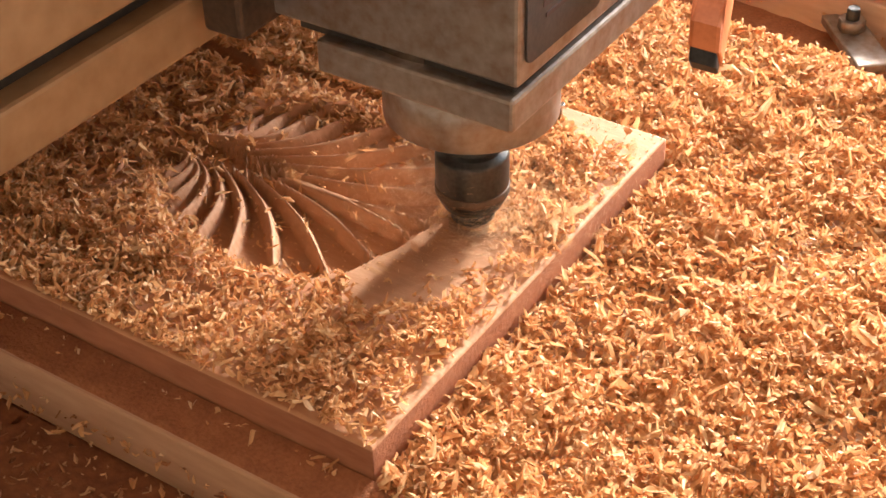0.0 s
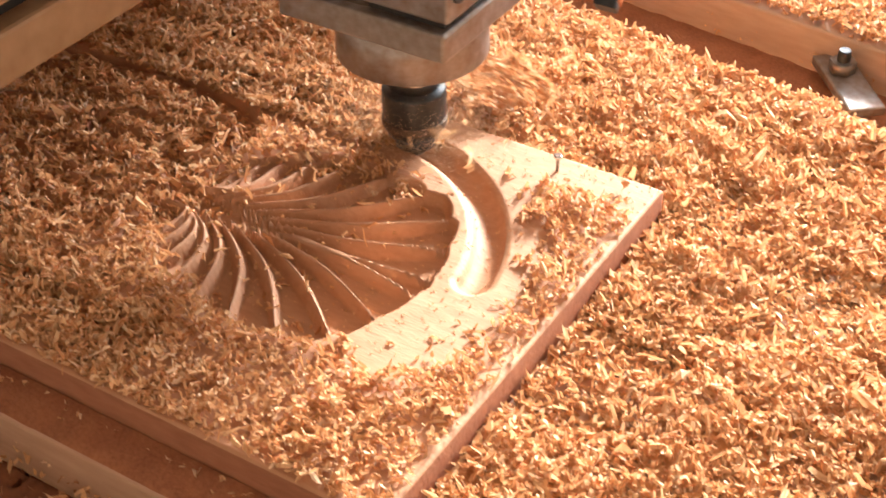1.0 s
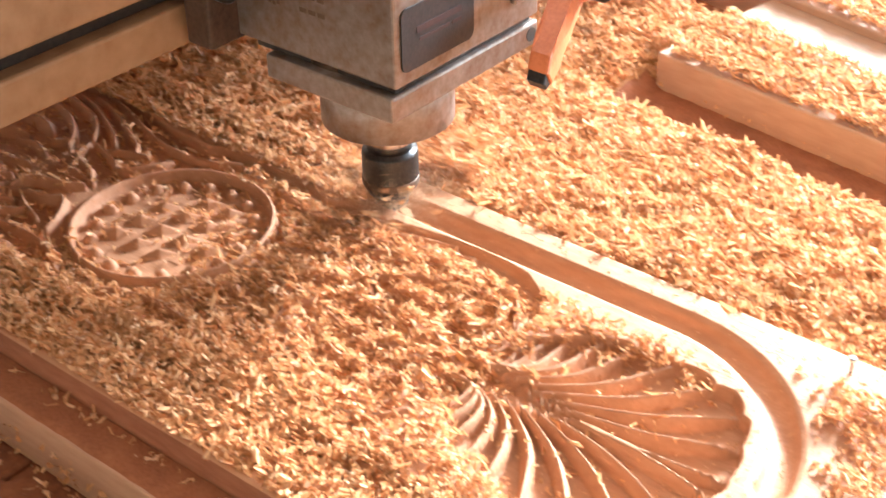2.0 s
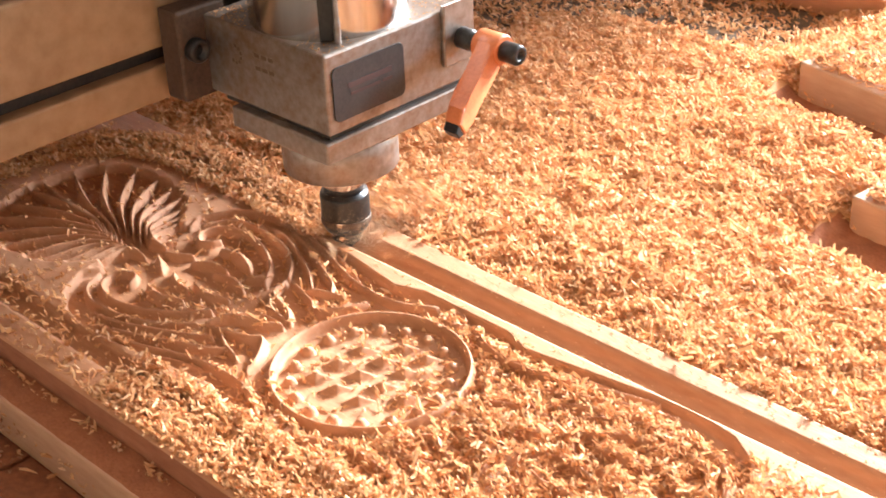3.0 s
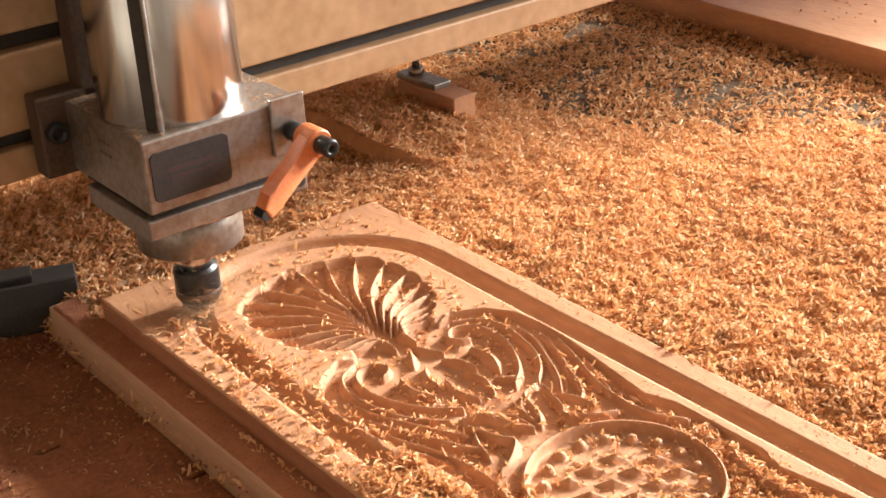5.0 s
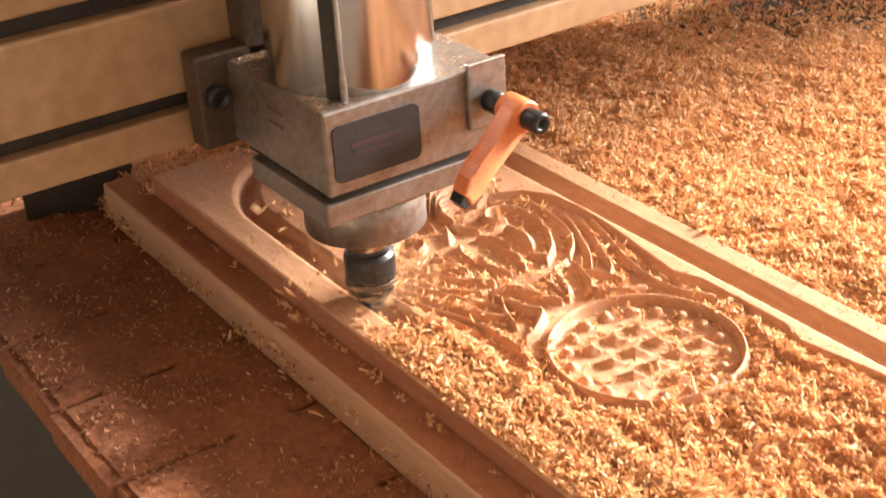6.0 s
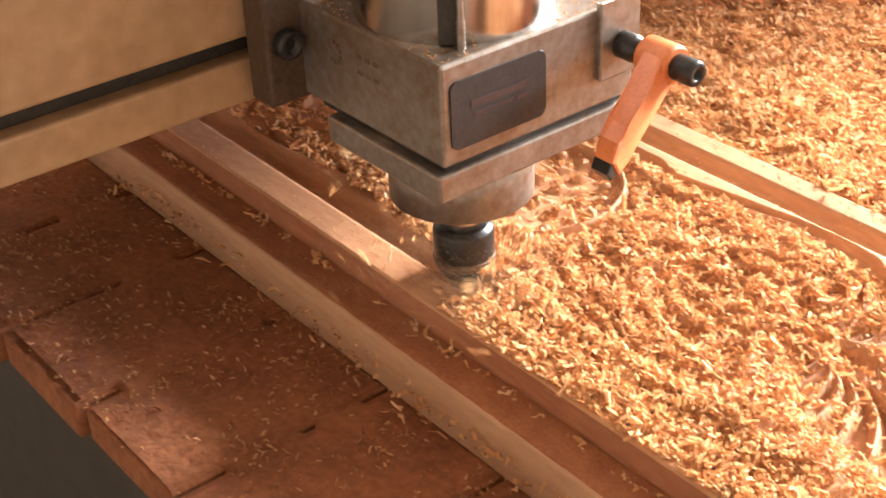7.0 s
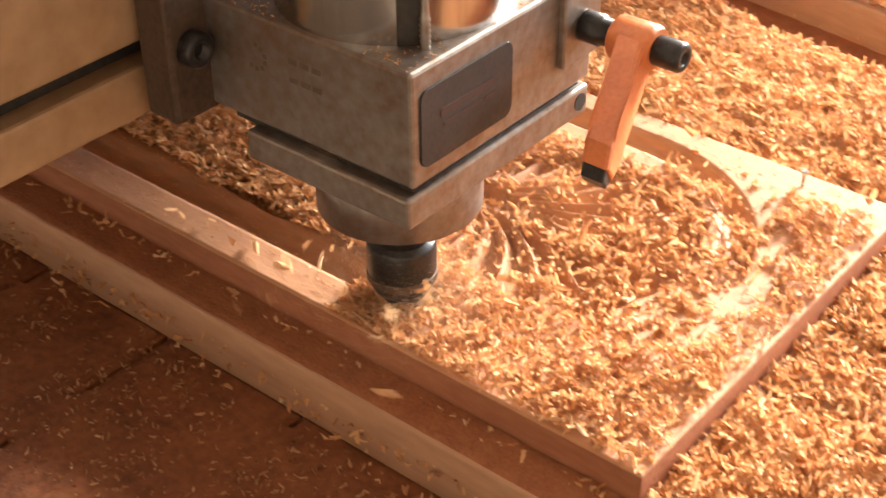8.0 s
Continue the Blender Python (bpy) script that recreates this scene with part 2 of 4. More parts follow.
# ---- boards ----
def base_board():
    bm = box(bmesh.new(), -0.905, 0.16, -0.0217, 0.30, 0.0, Z_BASE, 0.0015, 2)
    ob = part("base_board", bm, M_BASE)
    tagged(ob, "pale plain wooden board lying on the slats under the panel", "board")


base_board()


CX, CY = -0.4255, 0.1285            # middle of the ornament


def cut_profile(d):
    """Share of the full depth at a distance from the cutter's line: a round-nosed cove with a bevelled lip."""
    return 0.74 * np.sqrt(np.clip(1 - (d / 0.0074) ** 2, 0, 1)) + 0.26 * np.clip((0.0106 - d) / 0.0034, 0, 1)


def groove_depth(x, y):
    """The frame groove: a stadium, open where the cutter started."""
    g = cut_profile(np.abs(ring_distance(x, y)))
    a = np.degrees(np.arctan2(y - MID_Y, x - RING_A))
    uncut = (x > RING_A) & (a < ANGLE0)
    sx, sy = RING_A + RING_R * math.cos(radians(ANGLE0)), MID_Y + RING_R * math.sin(radians(ANGLE0))
    g = np.where(uncut, cut_profile(np.hypot(x - sx, y - sy)), g)
    return 0.0078 * g


def spiral(cx, cy, r0, r1, a0, a1, n=60):
    k = np.linspace(0, 1, n)
    a, r = np.radians(a0 + (a1 - a0) * k), r0 + (r1 - r0) * k
    return np.stack([cx + r * np.cos(a), cy + r * np.sin(a)], -1)


def flow(points, n=10):
    """A smooth line through a few guide points (Catmull-Rom)."""
    p = [np.array(q, dtype=float) for q in points]
    p = [2 * p[0] - p[1]] + p + [2 * p[-1] - p[-2]]
    out = []
    for a, b, c, d in zip(p, p[1:], p[2:], p[3:]):
        for k in np.linspace(0, 1, n, endpoint=False):
            out.append(0.5 * (2 * b + (c - a) * k + (2 * a - 5 * b + 4 * c - d) * k ** 2 + (3 * b - a - 3 * c + d) * k ** 3))
    out.append(p[-2])
    return np.array(out)


LEAF_U = [0.200, 0.2255, 0.2455, 0.262, 0.300, 0.335, 0.352, 0.362, 0.3665]
LEAF_V = [0.004, 0.0310, 0.0510, 0.063, 0.069, 0.064, 0.049, 0.022, 0.0]


def leaf_ridges():
    """Ridges of half an end leaf: they leave the midrib one after another and bend out to the scalloped rim."""
    out = []
    for k in range(10):
        a = radians(3 + 10.9 * k)
        r = 0.02
        while r < 0.14:
            u, v = 0.238 + r * math.cos(a), r * math.sin(a)
            if u > 0.366 or v > np.interp(u, LEAF_U, LEAF_V):
                break
            r += 0.0008
        end = np.array([0.238 + (r - 0.003) * math.cos(a), (r - 0.003) * math.sin(a)])
        start = np.array([0.274 - 0.0070 * k, 0.0012 + 0.0008 * k])
        mid = start + (end - start) * 0.5 + np.array([0.0085, -0.0098]) * (0.30 + 0.09 * k)
        out.append((flow([start, mid, end]), 0.0026 + 0.00016 * k, 0.92, 1.25))
    return out


def ornament_strokes():
    """Ridges of one quarter, as offsets from the middle: (line, half width, height, shape of the ends)."""
    out = []
    out.append((flow([(0.190, 0.0375), (0.1925, 0.0315), (0.200, 0.0275), (0.2085, 0.036), (0.203, 0.050), (0.184, 0.0555), (0.160, 0.0505), (0.1365, 0.037), (0.1235, 0.022)]), 0.0030, 1.0, 0.35))
    out.append((flow([(0.217, 0.042), (0.2065, 0.059), (0.1845, 0.066), (0.150, 0.0605), (0.130, 0.050), (0.1175, 0.037)]), 0.0029, 1.0, 0.6))
    out.append((flow([(0.2235, 0.036), (0.2260, 0.054), (0.213, 0.075), (0.1955, 0.0835), (0.1655, 0.087)]), 0.0042, 0.97, 0.8))
    out.append((flow([(0.1810, 0.0300), (0.1630, 0.0330), (0.1460, 0.0270)]), 0.0054, 1.0, 1.0))
    out.append((flow([(0.1800, 0.0730), (0.1560, 0.0690), (0.1325, 0.0590), (0.1130, 0.0500), (0.0985, 0.0400)]), 0.0030, 1.0, 0.8))
    out.append((flow([(0.1640, 0.0790), (0.1350, 0.0700), (0.1105, 0.0590), (0.0900, 0.0500), (0.0815, 0.0420)]), 0.0030, 1.0, 0.8))
    out.append((flow([(0.1480, 0.0820), (0.1265, 0.0760), (0.0855, 0.0620), (0.0505, 0.0590), (0.0290, 0.0650), (0.0165, 0.0720)]), 0.0026, 1.0, 0.5))
    out.append((flow([(0.1210, 0.0800), (0.1000, 0.0720), (0.0780, 0.0640)]), 0.0022, 0.8, 1.0))
    out.append((spiral(0.001, 0.0700, 0.0015, 0.0095, 0, 620), 0.0017, 0.9, 0.4))
    out.append((flow([(-0.0165, 0.0740), (-0.0240, 0.0680), (-0.0350, 0.0610)]), 0.0036, 1.0, 1.0))
    out.append((flow([(0.1145, 0.0330), (0.1085, 0.0170), (0.0875, 0.0100), (0.0765, 0.0030)]), 0.0042, 1.0, 0.9))
    out.append((flow([(0.1115, 0.0345), (0.0835, 0.0265), (0.0735, 0.0215), (0.0600, 0.0360), (0.0545, 0.0490)]), 0.0033, 1.0, 0.7))
    out.append((flow([(0.1115, 0.0210), (0.0990, 0.0060), (0.0800, 0.0020)]), 0.0040, 0.9, 1.0))
    out.append((flow([(0.1600, 0.0080), (0.1420, 0.0110), (0.1260, 0.0060)]), 0.0038, 0.9, 1.0))
    out.append((flow([(0.0990, 0.0330), (0.0860, 0.0400), (0.0700, 0.0440)]), 0.0030, 0.9, 1.0))
    out.append((flow([(0.2080, 0.0020), (0.1980, 0.0070), (0.1880, 0.0130)]), 0.0046, 0.9, 1.0))
    out.append((flow([(0.1830, 0.0070), (0.1700, 0.0150), (0.1560, 0.0160)]), 0.0042, 0.9, 1.0))
    out.append((flow([(0.1400, 0.0170), (0.1320, 0.0250), (0.1300, 0.0340)]), 0.0030, 0.9, 1.0))
    return out + leaf_ridges()


def ledge_shade_dust():
    """Reddish dust and chips on the ledge that the base board leaves beside the panel, darkened for the panel's shadow.
    """
    xs, ys = np.arange(-0.90, 0.16, 0.003), np.linspace(-0.0208, -0.0004, 9)
    X, Y = np.meshgrid(xs, ys, indexing="ij")
    H = Z_BASE + 0.0012 + 0.0022 * np.clip((Y + 0.016) / 0.016, 0, 1) + 0.0006 * smooth_noise(X, Y, 0.008, 15)
    H = np.where(Y < -0.0195, Z_BASE - 0.0004, H)
    i = np.arange(X.size).reshape(X.shape)
    quads = np.stack([i[:-1, :-1], i[1:, :-1], i[1:, 1:], i[:-1, 1:]], -1).reshape(-1, 4)
    ob = new("ledge_shade_dust", mesh_np("ledge_shade_dust", np.stack([X, Y, H], -1).reshape(-1, 3), quads, M_SHADEDUST))
    tagged(ob, "red wood dust on the base board's ledge, darkened for the panel's shadow", "wood dust", kind="stuff")


ledge_shade_dust()


def relief(x, y):
    """Depth of the carving below the panel's top."""
    deep = 0.0080
    dx, dy = np.abs(x - CX), np.abs(y - CY)
    # sunk ground of the middle field, with a wavy outline
    edge = np.interp(dx, [0, 0.035, 0.056, 0.097, 0.140, 0.170, 0.196, 0.215, 0.226, 0.229], [0.080, 0.080, 0.073, 0.079, 0.085, 0.087, 0.083, 0.071, 0.050, 0.02])
    sunk = np.clip((edge - dy) / 0.0018, 0, 1) * np.clip((0.229 - dx) / 0.0022, 0, 1)
    sunk = sunk * sunk * (3 - 2 * sunk)
    h = -deep * sunk * (0.85 + 0.15 * smooth_noise(x, y, 0.012, 5))
    # end leaves: a hollow with a scalloped rim
    ang = np.degrees(np.arctan2(dy, dx - 0.238))
    scallop = 0.0042 * np.abs(np.sin(np.radians((ang - 3) / 10.9 * 180))) ** 0.7 - 0.0030
    half = np.interp(dx, LEAF_U, LEAF_V, left=-0.05, right=-0.05)
    rim = np.minimum(half - dy, (0.3665 - dx) * 1.5) + scallop
    bowl = np.clip(rim / 0.0042, 0, 1)
    bowl = bowl * bowl * (3 - 2 * bowl)
    h = np.minimum(h, -(deep + 0.0012) * bowl * (0.80 + 0.20 * np.clip(rim / 0.03, 0, 1)))
    # ridges, repeated in the four quarters
    low = h
    top = np.full_like(h, -1.0)
    for line, w, up, ends in ornament_strokes():
        n = len(line)
        k = np.linspace(0, 1, n)
        wid = w * np.clip(np.sin(np.pi * (0.04 + 0.92 * k)), 0.02, 1) ** ends
        for sx in (-1, 1):
            for sy in (-1, 1):
                lx, ly = CX - sx * line[:, 0], CY + sy * line[:, 1]
                m = (x[:, 0] > lx.min() - 2 * w) & (x[:, 0] < lx.max() + 2 * w)
                r = (y[0] > ly.min() - 2 * w) & (y[0] < ly.max() + 2 * w)
                if not m.any() or not r.any():
                    continue
                i0, i1 = np.flatnonzero(m)[[0, -1]]
                j0, j1 = np.flatnonzero(r)[[0, -1]]
                X, Y = x[i0:i1 + 1, j0:j1 + 1], y[i0:i1 + 1, j0:j1 + 1]
                best = np.zeros_like(X)
                for a in range(n - 1):
                    ax, ay, bx, by = lx[a], ly[a], lx[a + 1], ly[a + 1]
                    ll = (bx - ax) ** 2 + (by - ay) ** 2 + 1e-12
                    t = np.clip(((X - ax) * (bx - ax) + (Y - ay) * (by - ay)) / ll, 0, 1)
                    d2 = (X - ax - t * (bx - ax)) ** 2 + (Y - ay - t * (by - ay)) ** 2
                    best = np.maximum(best, up * np.clip(1 - np.sqrt(d2) / (wid[a] * 1.15), 0, 1) ** 0.7)
                cur = top[i0:i1 + 1, j0:j1 + 1]
                np.maximum(cur, np.where(best > 0, -deep * (1 - best), -1.0), out=cur)
    # the oval with its beads and lozenges
    ro = np.hypot(x - CX, (y - CY) / 1.0)
    ring = np.clip(1.3 * (1 - np.abs(ro - 0.0588) / 0.0029), 0, 1)
    h = np.where(ro < 0.064, -deep * (0.95 + 0.1 * smooth_noise(x, y, 0.01, 7)), np.maximum(h, top))
    h = np.where(ring > 0, np.maximum(h, -deep * (1 - ring)), h)
    for k in range(18):
        a = 2 * math.pi * (k + 0.5) / 18
        d = np.hypot(x - CX - 0.0475 * math.cos(a), y - CY - 0.0475 * math.sin(a))
        h = np.where(d < 0.0042, np.maximum(h, -deep + 0.0052 * np.sqrt(np.clip(1 - (d / 0.0042) ** 2, 0, 1))), h)
    for row, off in ((-0.0255, 0.013), (-0.0128, 0.0), (0.0, 0.013), (0.0128, 0.0), (0.0255, 0.013)):
        for col in (-0.039, -0.013, 0.013, 0.039):
            px, py = col + off - 0.0065, row
            if math.hypot(px, py) > 0.036:
                continue
            px, py = 0.70 * px - 0.714 * py, 0.714 * px + 0.70 * py
            du, dv = x - CX - px, y - CY - py
            d = np.abs(0.70 * du + 0.714 * dv) / 0.0125 + np.abs(0.70 * dv - 0.714 * du) / 0.0062
            h = np.where(d < 1, np.maximum(h, -deep + 0.0058 * (1 - d)), h)
    return np.maximum(-h, groove_depth(x, y))


PANEL_GRID = {}


def panel_height(x, y):
    """Height of the panel's carved top at places."""
    i = np.clip((x + PL) / PL * (PANEL_GRID["nx"] - 1), 0, PANEL_GRID["nx"] - 1).astype(int)
    j = np.clip(y / PW * (PANEL_GRID["ny"] - 1), 0, PANEL_GRID["ny"] - 1).astype(int)
    return PANEL_GRID["z"][i, j]


def panel():
    step = 0.0008
    nx, ny = int(PL / step), int(PW / step)
    xs, ys = np.linspace(-PL, 0, nx), np.linspace(0, PW, ny)
    X, Y = np.meshgrid(xs, ys, indexing="ij")
    Zt = Z_TOP - relief(X, Y)
    edge = np.minimum(np.minimum(X + PL, -X), np.minimum(Y, PW - Y))
    Zt = Zt - 0.0012 * np.clip(1 - edge / 0.0015, 0, 1) ** 2 + 0.00008 * smooth_noise(X, Y, 0.006, 3)
    PANEL_GRID.update(nx=nx, ny=ny, z=Zt)
    verts = np.stack([X, Y, Zt], -1).reshape(-1, 3)
    i = np.arange(nx * ny).reshape(nx, ny)
    quads = np.stack([i[:-1, :-1], i[1:, :-1], i[1:, 1:], i[:-1, 1:]], -1).reshape(-1, 4)
    loop = np.concatenate([i[:-1, 0], i[-1, :-1], i[:0:-1, -1], i[0, :0:-1]])
    low = verts[loop].copy()
    low[:, 2] = Z_BASE
    k = len(verts) + np.arange(len(loop))
    sides = np.stack([loop, k, np.roll(k, -1), np.roll(loop, -1)], -1)
    verts = np.concatenate([verts, low])
    me = mesh_np("carved_panel", verts, np.concatenate([quads, sides]), M_PANEL)
    # side faces get the darker wood that holds their shade
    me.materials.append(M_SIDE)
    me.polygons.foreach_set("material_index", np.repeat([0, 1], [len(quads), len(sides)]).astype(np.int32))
    ob = new("carved_panel", me)
    tagged(ob, "reddish wooden door panel carved with leaves, scrolls and an oval", "carved panel")
    return ob


panel()


def slat_dust():
    """Red dust packed over the slats, so that their joints show only here and there."""
    xs, ys = np.arange(-1.15, 0.22, 0.0028), np.arange(-0.1545, -0.0225, 0.0028)
    X, Y = np.meshgrid(xs, ys, indexing="ij")
    n = smooth_noise(X, Y, 0.034, 81) + 0.5 * smooth_noise(X, Y, 0.011, 82)
    edge = np.clip((-0.112 - Y) / 0.03, 0, 1) + 0.7 * np.clip((Y + 0.040) / 0.012, 0, 1)
    joint = np.abs((X + 0.276 + 0.04925) % 0.0985 - 0.04925) < 0.0034
    H = np.where(joint & (n - 1.2 * edge < -0.25), -0.0205, 0.0010 + 0.0007 * smooth_noise(X, Y, 0.006, 83) + 0.0004 * n)
    i = np.arange(X.size).reshape(X.shape)
    quads = np.stack([i[:-1, :-1], i[1:, :-1], i[1:, 1:], i[:-1, 1:]], -1).reshape(-1, 4)
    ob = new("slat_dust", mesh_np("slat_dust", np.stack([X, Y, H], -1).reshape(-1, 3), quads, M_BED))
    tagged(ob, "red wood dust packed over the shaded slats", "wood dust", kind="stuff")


slat_dust()


def loose_board(name, x, y, turn, length, width, height, m, label):
    ob = part(name, box(bmesh.new(), 0, length, 0, width, 0.0, height, 0.0015, 2), m)
    ob.matrix_basis = pose(x, y, 0.0, 0, 0, turn)
    tagged(ob, label, "board", group="loose boards on the bed")


loose_board("offcut_board", -0.334, 0.510, -8.0, 0.62, 0.16, 0.042, M_BOARD, "pale wooden board lying askew under shavings on the bed")
loose_board("offcut_board", -0.487, 0.685, -13.0, 0.85, 0.14, 0.048, M_BOARD, "pale wooden board end standing out of the shavings")
loose_board("red_board", -1.45, 0.922, -1.5, 1.10, 0.28, 0.032, M_PANEL, "reddish plank with specks of shavings at the bed's side")


# ---- shavings ----
def heap_height(x, y, boards=True):
    """Height of the heaped shavings round the panel; below zero where the bed shows."""
    n = smooth_noise(x, y, 0.05, 11) * 0.5 + smooth_noise(x, y, 0.02, 12) * 0.35 + smooth_noise(x, y, 0.009, 13) * 0.45
    h = 0.0035 * np.exp(-((y - 0.407 - 0.002 * n) / 0.006) ** 2) * np.clip((-0.22 - x) / 0.05, 0, 1)     # a low windrow
    h = h + 0.036 + 0.012 * np.exp(-((y - PW) / 0.12) ** 2) * np.clip((-0.02 - x) / 0.1, 0, 1) + 0.006 * n
    far = np.clip((y - 0.45) / 0.30, 0, 1) * np.clip((-0.62 - x) / 0.35, 0, 1)
    far = np.maximum(far, 0.62 * np.clip((y - 0.70) / 0.08, 0, 1) * np.clip((-0.50 - x) / 0.10, 0, 1))
    h = h - 0.052 * np.clip(far * 1.3, 0, 1) ** 0.8
    back = np.clip((-0.86 - x) / 0.12, 0, 1)
    h = h - 0.022 * back * (y < 0.35)
    front = np.clip((0.0 - y) / 0.05, 0, 1)
    h = h - 0.05 * front
    # the bare trough in front of the askew board
    ty = 0.510 - math.tan(radians(8)) * (x + 0.334)
    tr = np.clip((y - ty + 0.066) / 0.006, 0, 1) * np.clip((ty + 0.024 - y) / 0.008, 0, 1) * np.clip((x + 0.36) / 0.03, 0, 1)
    h = h * (1 - tr) + (0.016 + 0.001 * n) * tr
    on_board = np.clip((y - ty - 0.001) / 0.003, 0, 1) * np.clip((x + 0.328) / 0.004, 0, 1) * np.clip((0.155 + ty - y) / 0.01, 0, 1)
    h = np.maximum(h, boards * on_board * (0.0445 + 0.002 * n))
    ty = 0.685 - math.tan(radians(13)) * (x + 0.487)
    tr = np.clip((y - ty + 0.050) / 0.01, 0, 1) * np.clip((ty + 0.024 - y) / 0.008, 0, 1) * np.clip((x + 0.52) / 0.03, 0, 1)
    h = h * (1 - tr) + (0.018 + 0.001 * n) * tr
    on_board = np.clip((y - ty - 0.001) / 0.003, 0, 1) * np.clip((x + 0.483) / 0.004, 0, 1) * np.clip((0.135 + ty - y) / 0.01, 0, 1)
    h = np.maximum(h, boards * on_board * (0.0505 + 0.002 * n))
    return h


def bare(x, y):
    """The two swept troughs in front of the loose boards."""
    ta = 0.510 - math.tan(radians(8)) * (x + 0.334)
    tb = 0.685 - math.tan(radians(13)) * (x + 0.487)
    return (y > ta - 0.062) & (y < ta + 0.001) & (x > -0.345) | (y > tb - 0.045) & (y < tb + 0.001) & (x > -0.505)


def heap():
    step = 0.006
    xs, ys = np.arange(-1.5, 0.62, step), np.arange(-0.10, 1.2, step)
    X, Y = np.meshgrid(xs, ys, indexing="ij")
    H = heap_height(X, Y, False)
    inside = (X < -0.003) & (X > -PL + 0.003) & (Y > 0.003) & (Y < PW - 0.003)
    H = np.where(inside, 0.02, H)
    H = np.where((Y < -0.02) & (X < 0.16), -0.018, H)
    verts = np.stack([X, Y, np.maximum(H - 0.0025, -0.018)], -1).reshape(-1, 3)
    ny = len(ys)
    i = np.arange(len(verts)).reshape(-1, ny)
    quads = np.stack([i[:-1, :-1], i[1:, :-1], i[1:, 1:], i[:-1, 1:]], -1).reshape(-1, 4)
    ob = new("shavings_heap", mesh_np("shavings_heap", verts, quads, M_HEAP))
    tagged(ob, "heaped orange wood shavings spread over the machine bed", "wood shavings", kind="stuff")


heap()


def trough_shade_dust():
    """Red dust on the swept floor in front of the loose boards, darkened for the boards' shadow."""
    xs, ys = np.arange(-0.50, 0.40, 0.003), np.arange(0.36, 0.70, 0.003)
    X, Y = np.meshgrid(xs, ys, indexing="ij")
    H = heap_height(X, Y, False) - 0.0018 + 0.0006 * smooth_noise(X, Y, 0.007, 91)
    i = np.arange(X.size).reshape(X.shape)
    quads = np.stack([i[:-1, :-1], i[1:, :-1], i[1:, 1:], i[:-1, 1:]], -1).reshape(-1, 4)
    quads = quads[bare(X, Y)[:-1, :-1].ravel()]
    ob = new("trough_shade_dust", mesh_np("trough_shade_dust", np.stack([X, Y, H], -1).reshape(-1, 3), quads, M_SHADEDUST))
    tagged(ob, "red dust sheet, darkened for the boards' shadow on the swept strip", "wood dust", kind="stuff")


trough_shade_dust()


def shavings_mesh(name, xyz, rng, size=1.0, tilt=0.50, m=None):
    """One folded, slightly curled flake of wood for each place, thick along its middle."""
    n = len(xyz)
    L = np.clip(rng.gamma(4.5, 0.00142, n), 0.0024, 0.014) * size
    W = rng.uniform(0.0015, 0.0038, n) * size
    curl = rng.uniform(-3.6, 3.6, n)[:, None]
    fold = (rng.choice([-1, 1], n) * rng.uniform(0.25, 0.60, n) * W)[:, None]
    yaw, pitch, roll = rng.uniform(0, 2 * np.pi, n), rng.normal(0, tilt, n), rng.normal(0, tilt * 1.1, n)
    s = np.array([-0.5, rng.uniform(-0.08, 0.08), 0.5])[None, :]
    ang = curl * s
    px = L[:, None] * s * (1 - 0.12 * np.abs(curl) * np.abs(s))
    pz = L[:, None] * 0.5 * ang * s
    skew = L[:, None] * rng.uniform(-0.14, 0.14, (n, 3))
    w = W[:, None] * np.stack([rng.uniform(0.15, 0.75, n), rng.uniform(0.85, 1.15, n), rng.uniform(0.10, 0.70, n)], -1) * 0.5
    left = np.stack([px + skew, -w, pz], -1)
    mid = np.stack([px, 0.0 * px, pz + fold], -1)
    right = np.stack([px - skew, w, pz + 0.3 * w], -1)
    P = np.stack([left, mid, right], 2).reshape(n, 9, 3)
    cr, sr = np.cos(roll)[:, None], np.sin(roll)[:, None]
    y1, z1 = P[..., 1] * cr - P[..., 2] * sr, P[..., 1] * sr + P[..., 2] * cr
    cp, sp = np.cos(pitch)[:, None], np.sin(pitch)[:, None]
    x2, z2 = P[..., 0] * cp + z1 * sp, -P[..., 0] * sp + z1 * cp
    cy, sy = np.cos(yaw)[:, None], np.sin(yaw)[:, None]
    x3, y3 = x2 * cy - y1 * sy, x2 * sy + y1 * cy
    low = z2.min(1, keepdims=True) * 0.6
    V = np.stack([x3, y3, z2 - low], -1) + xyz[:, None, :]
    k = (np.arange(n) * 9)[:, None, None]
    q = (k + np.array([[0, 1, 4, 3], [1, 2, 5, 4], [3, 4, 7, 6], [4, 5, 8, 7]])[None]).reshape(-1, 4)
    return mesh_np(name, V.reshape(-1, 3), q, m or M_CHIP, smooth=False)


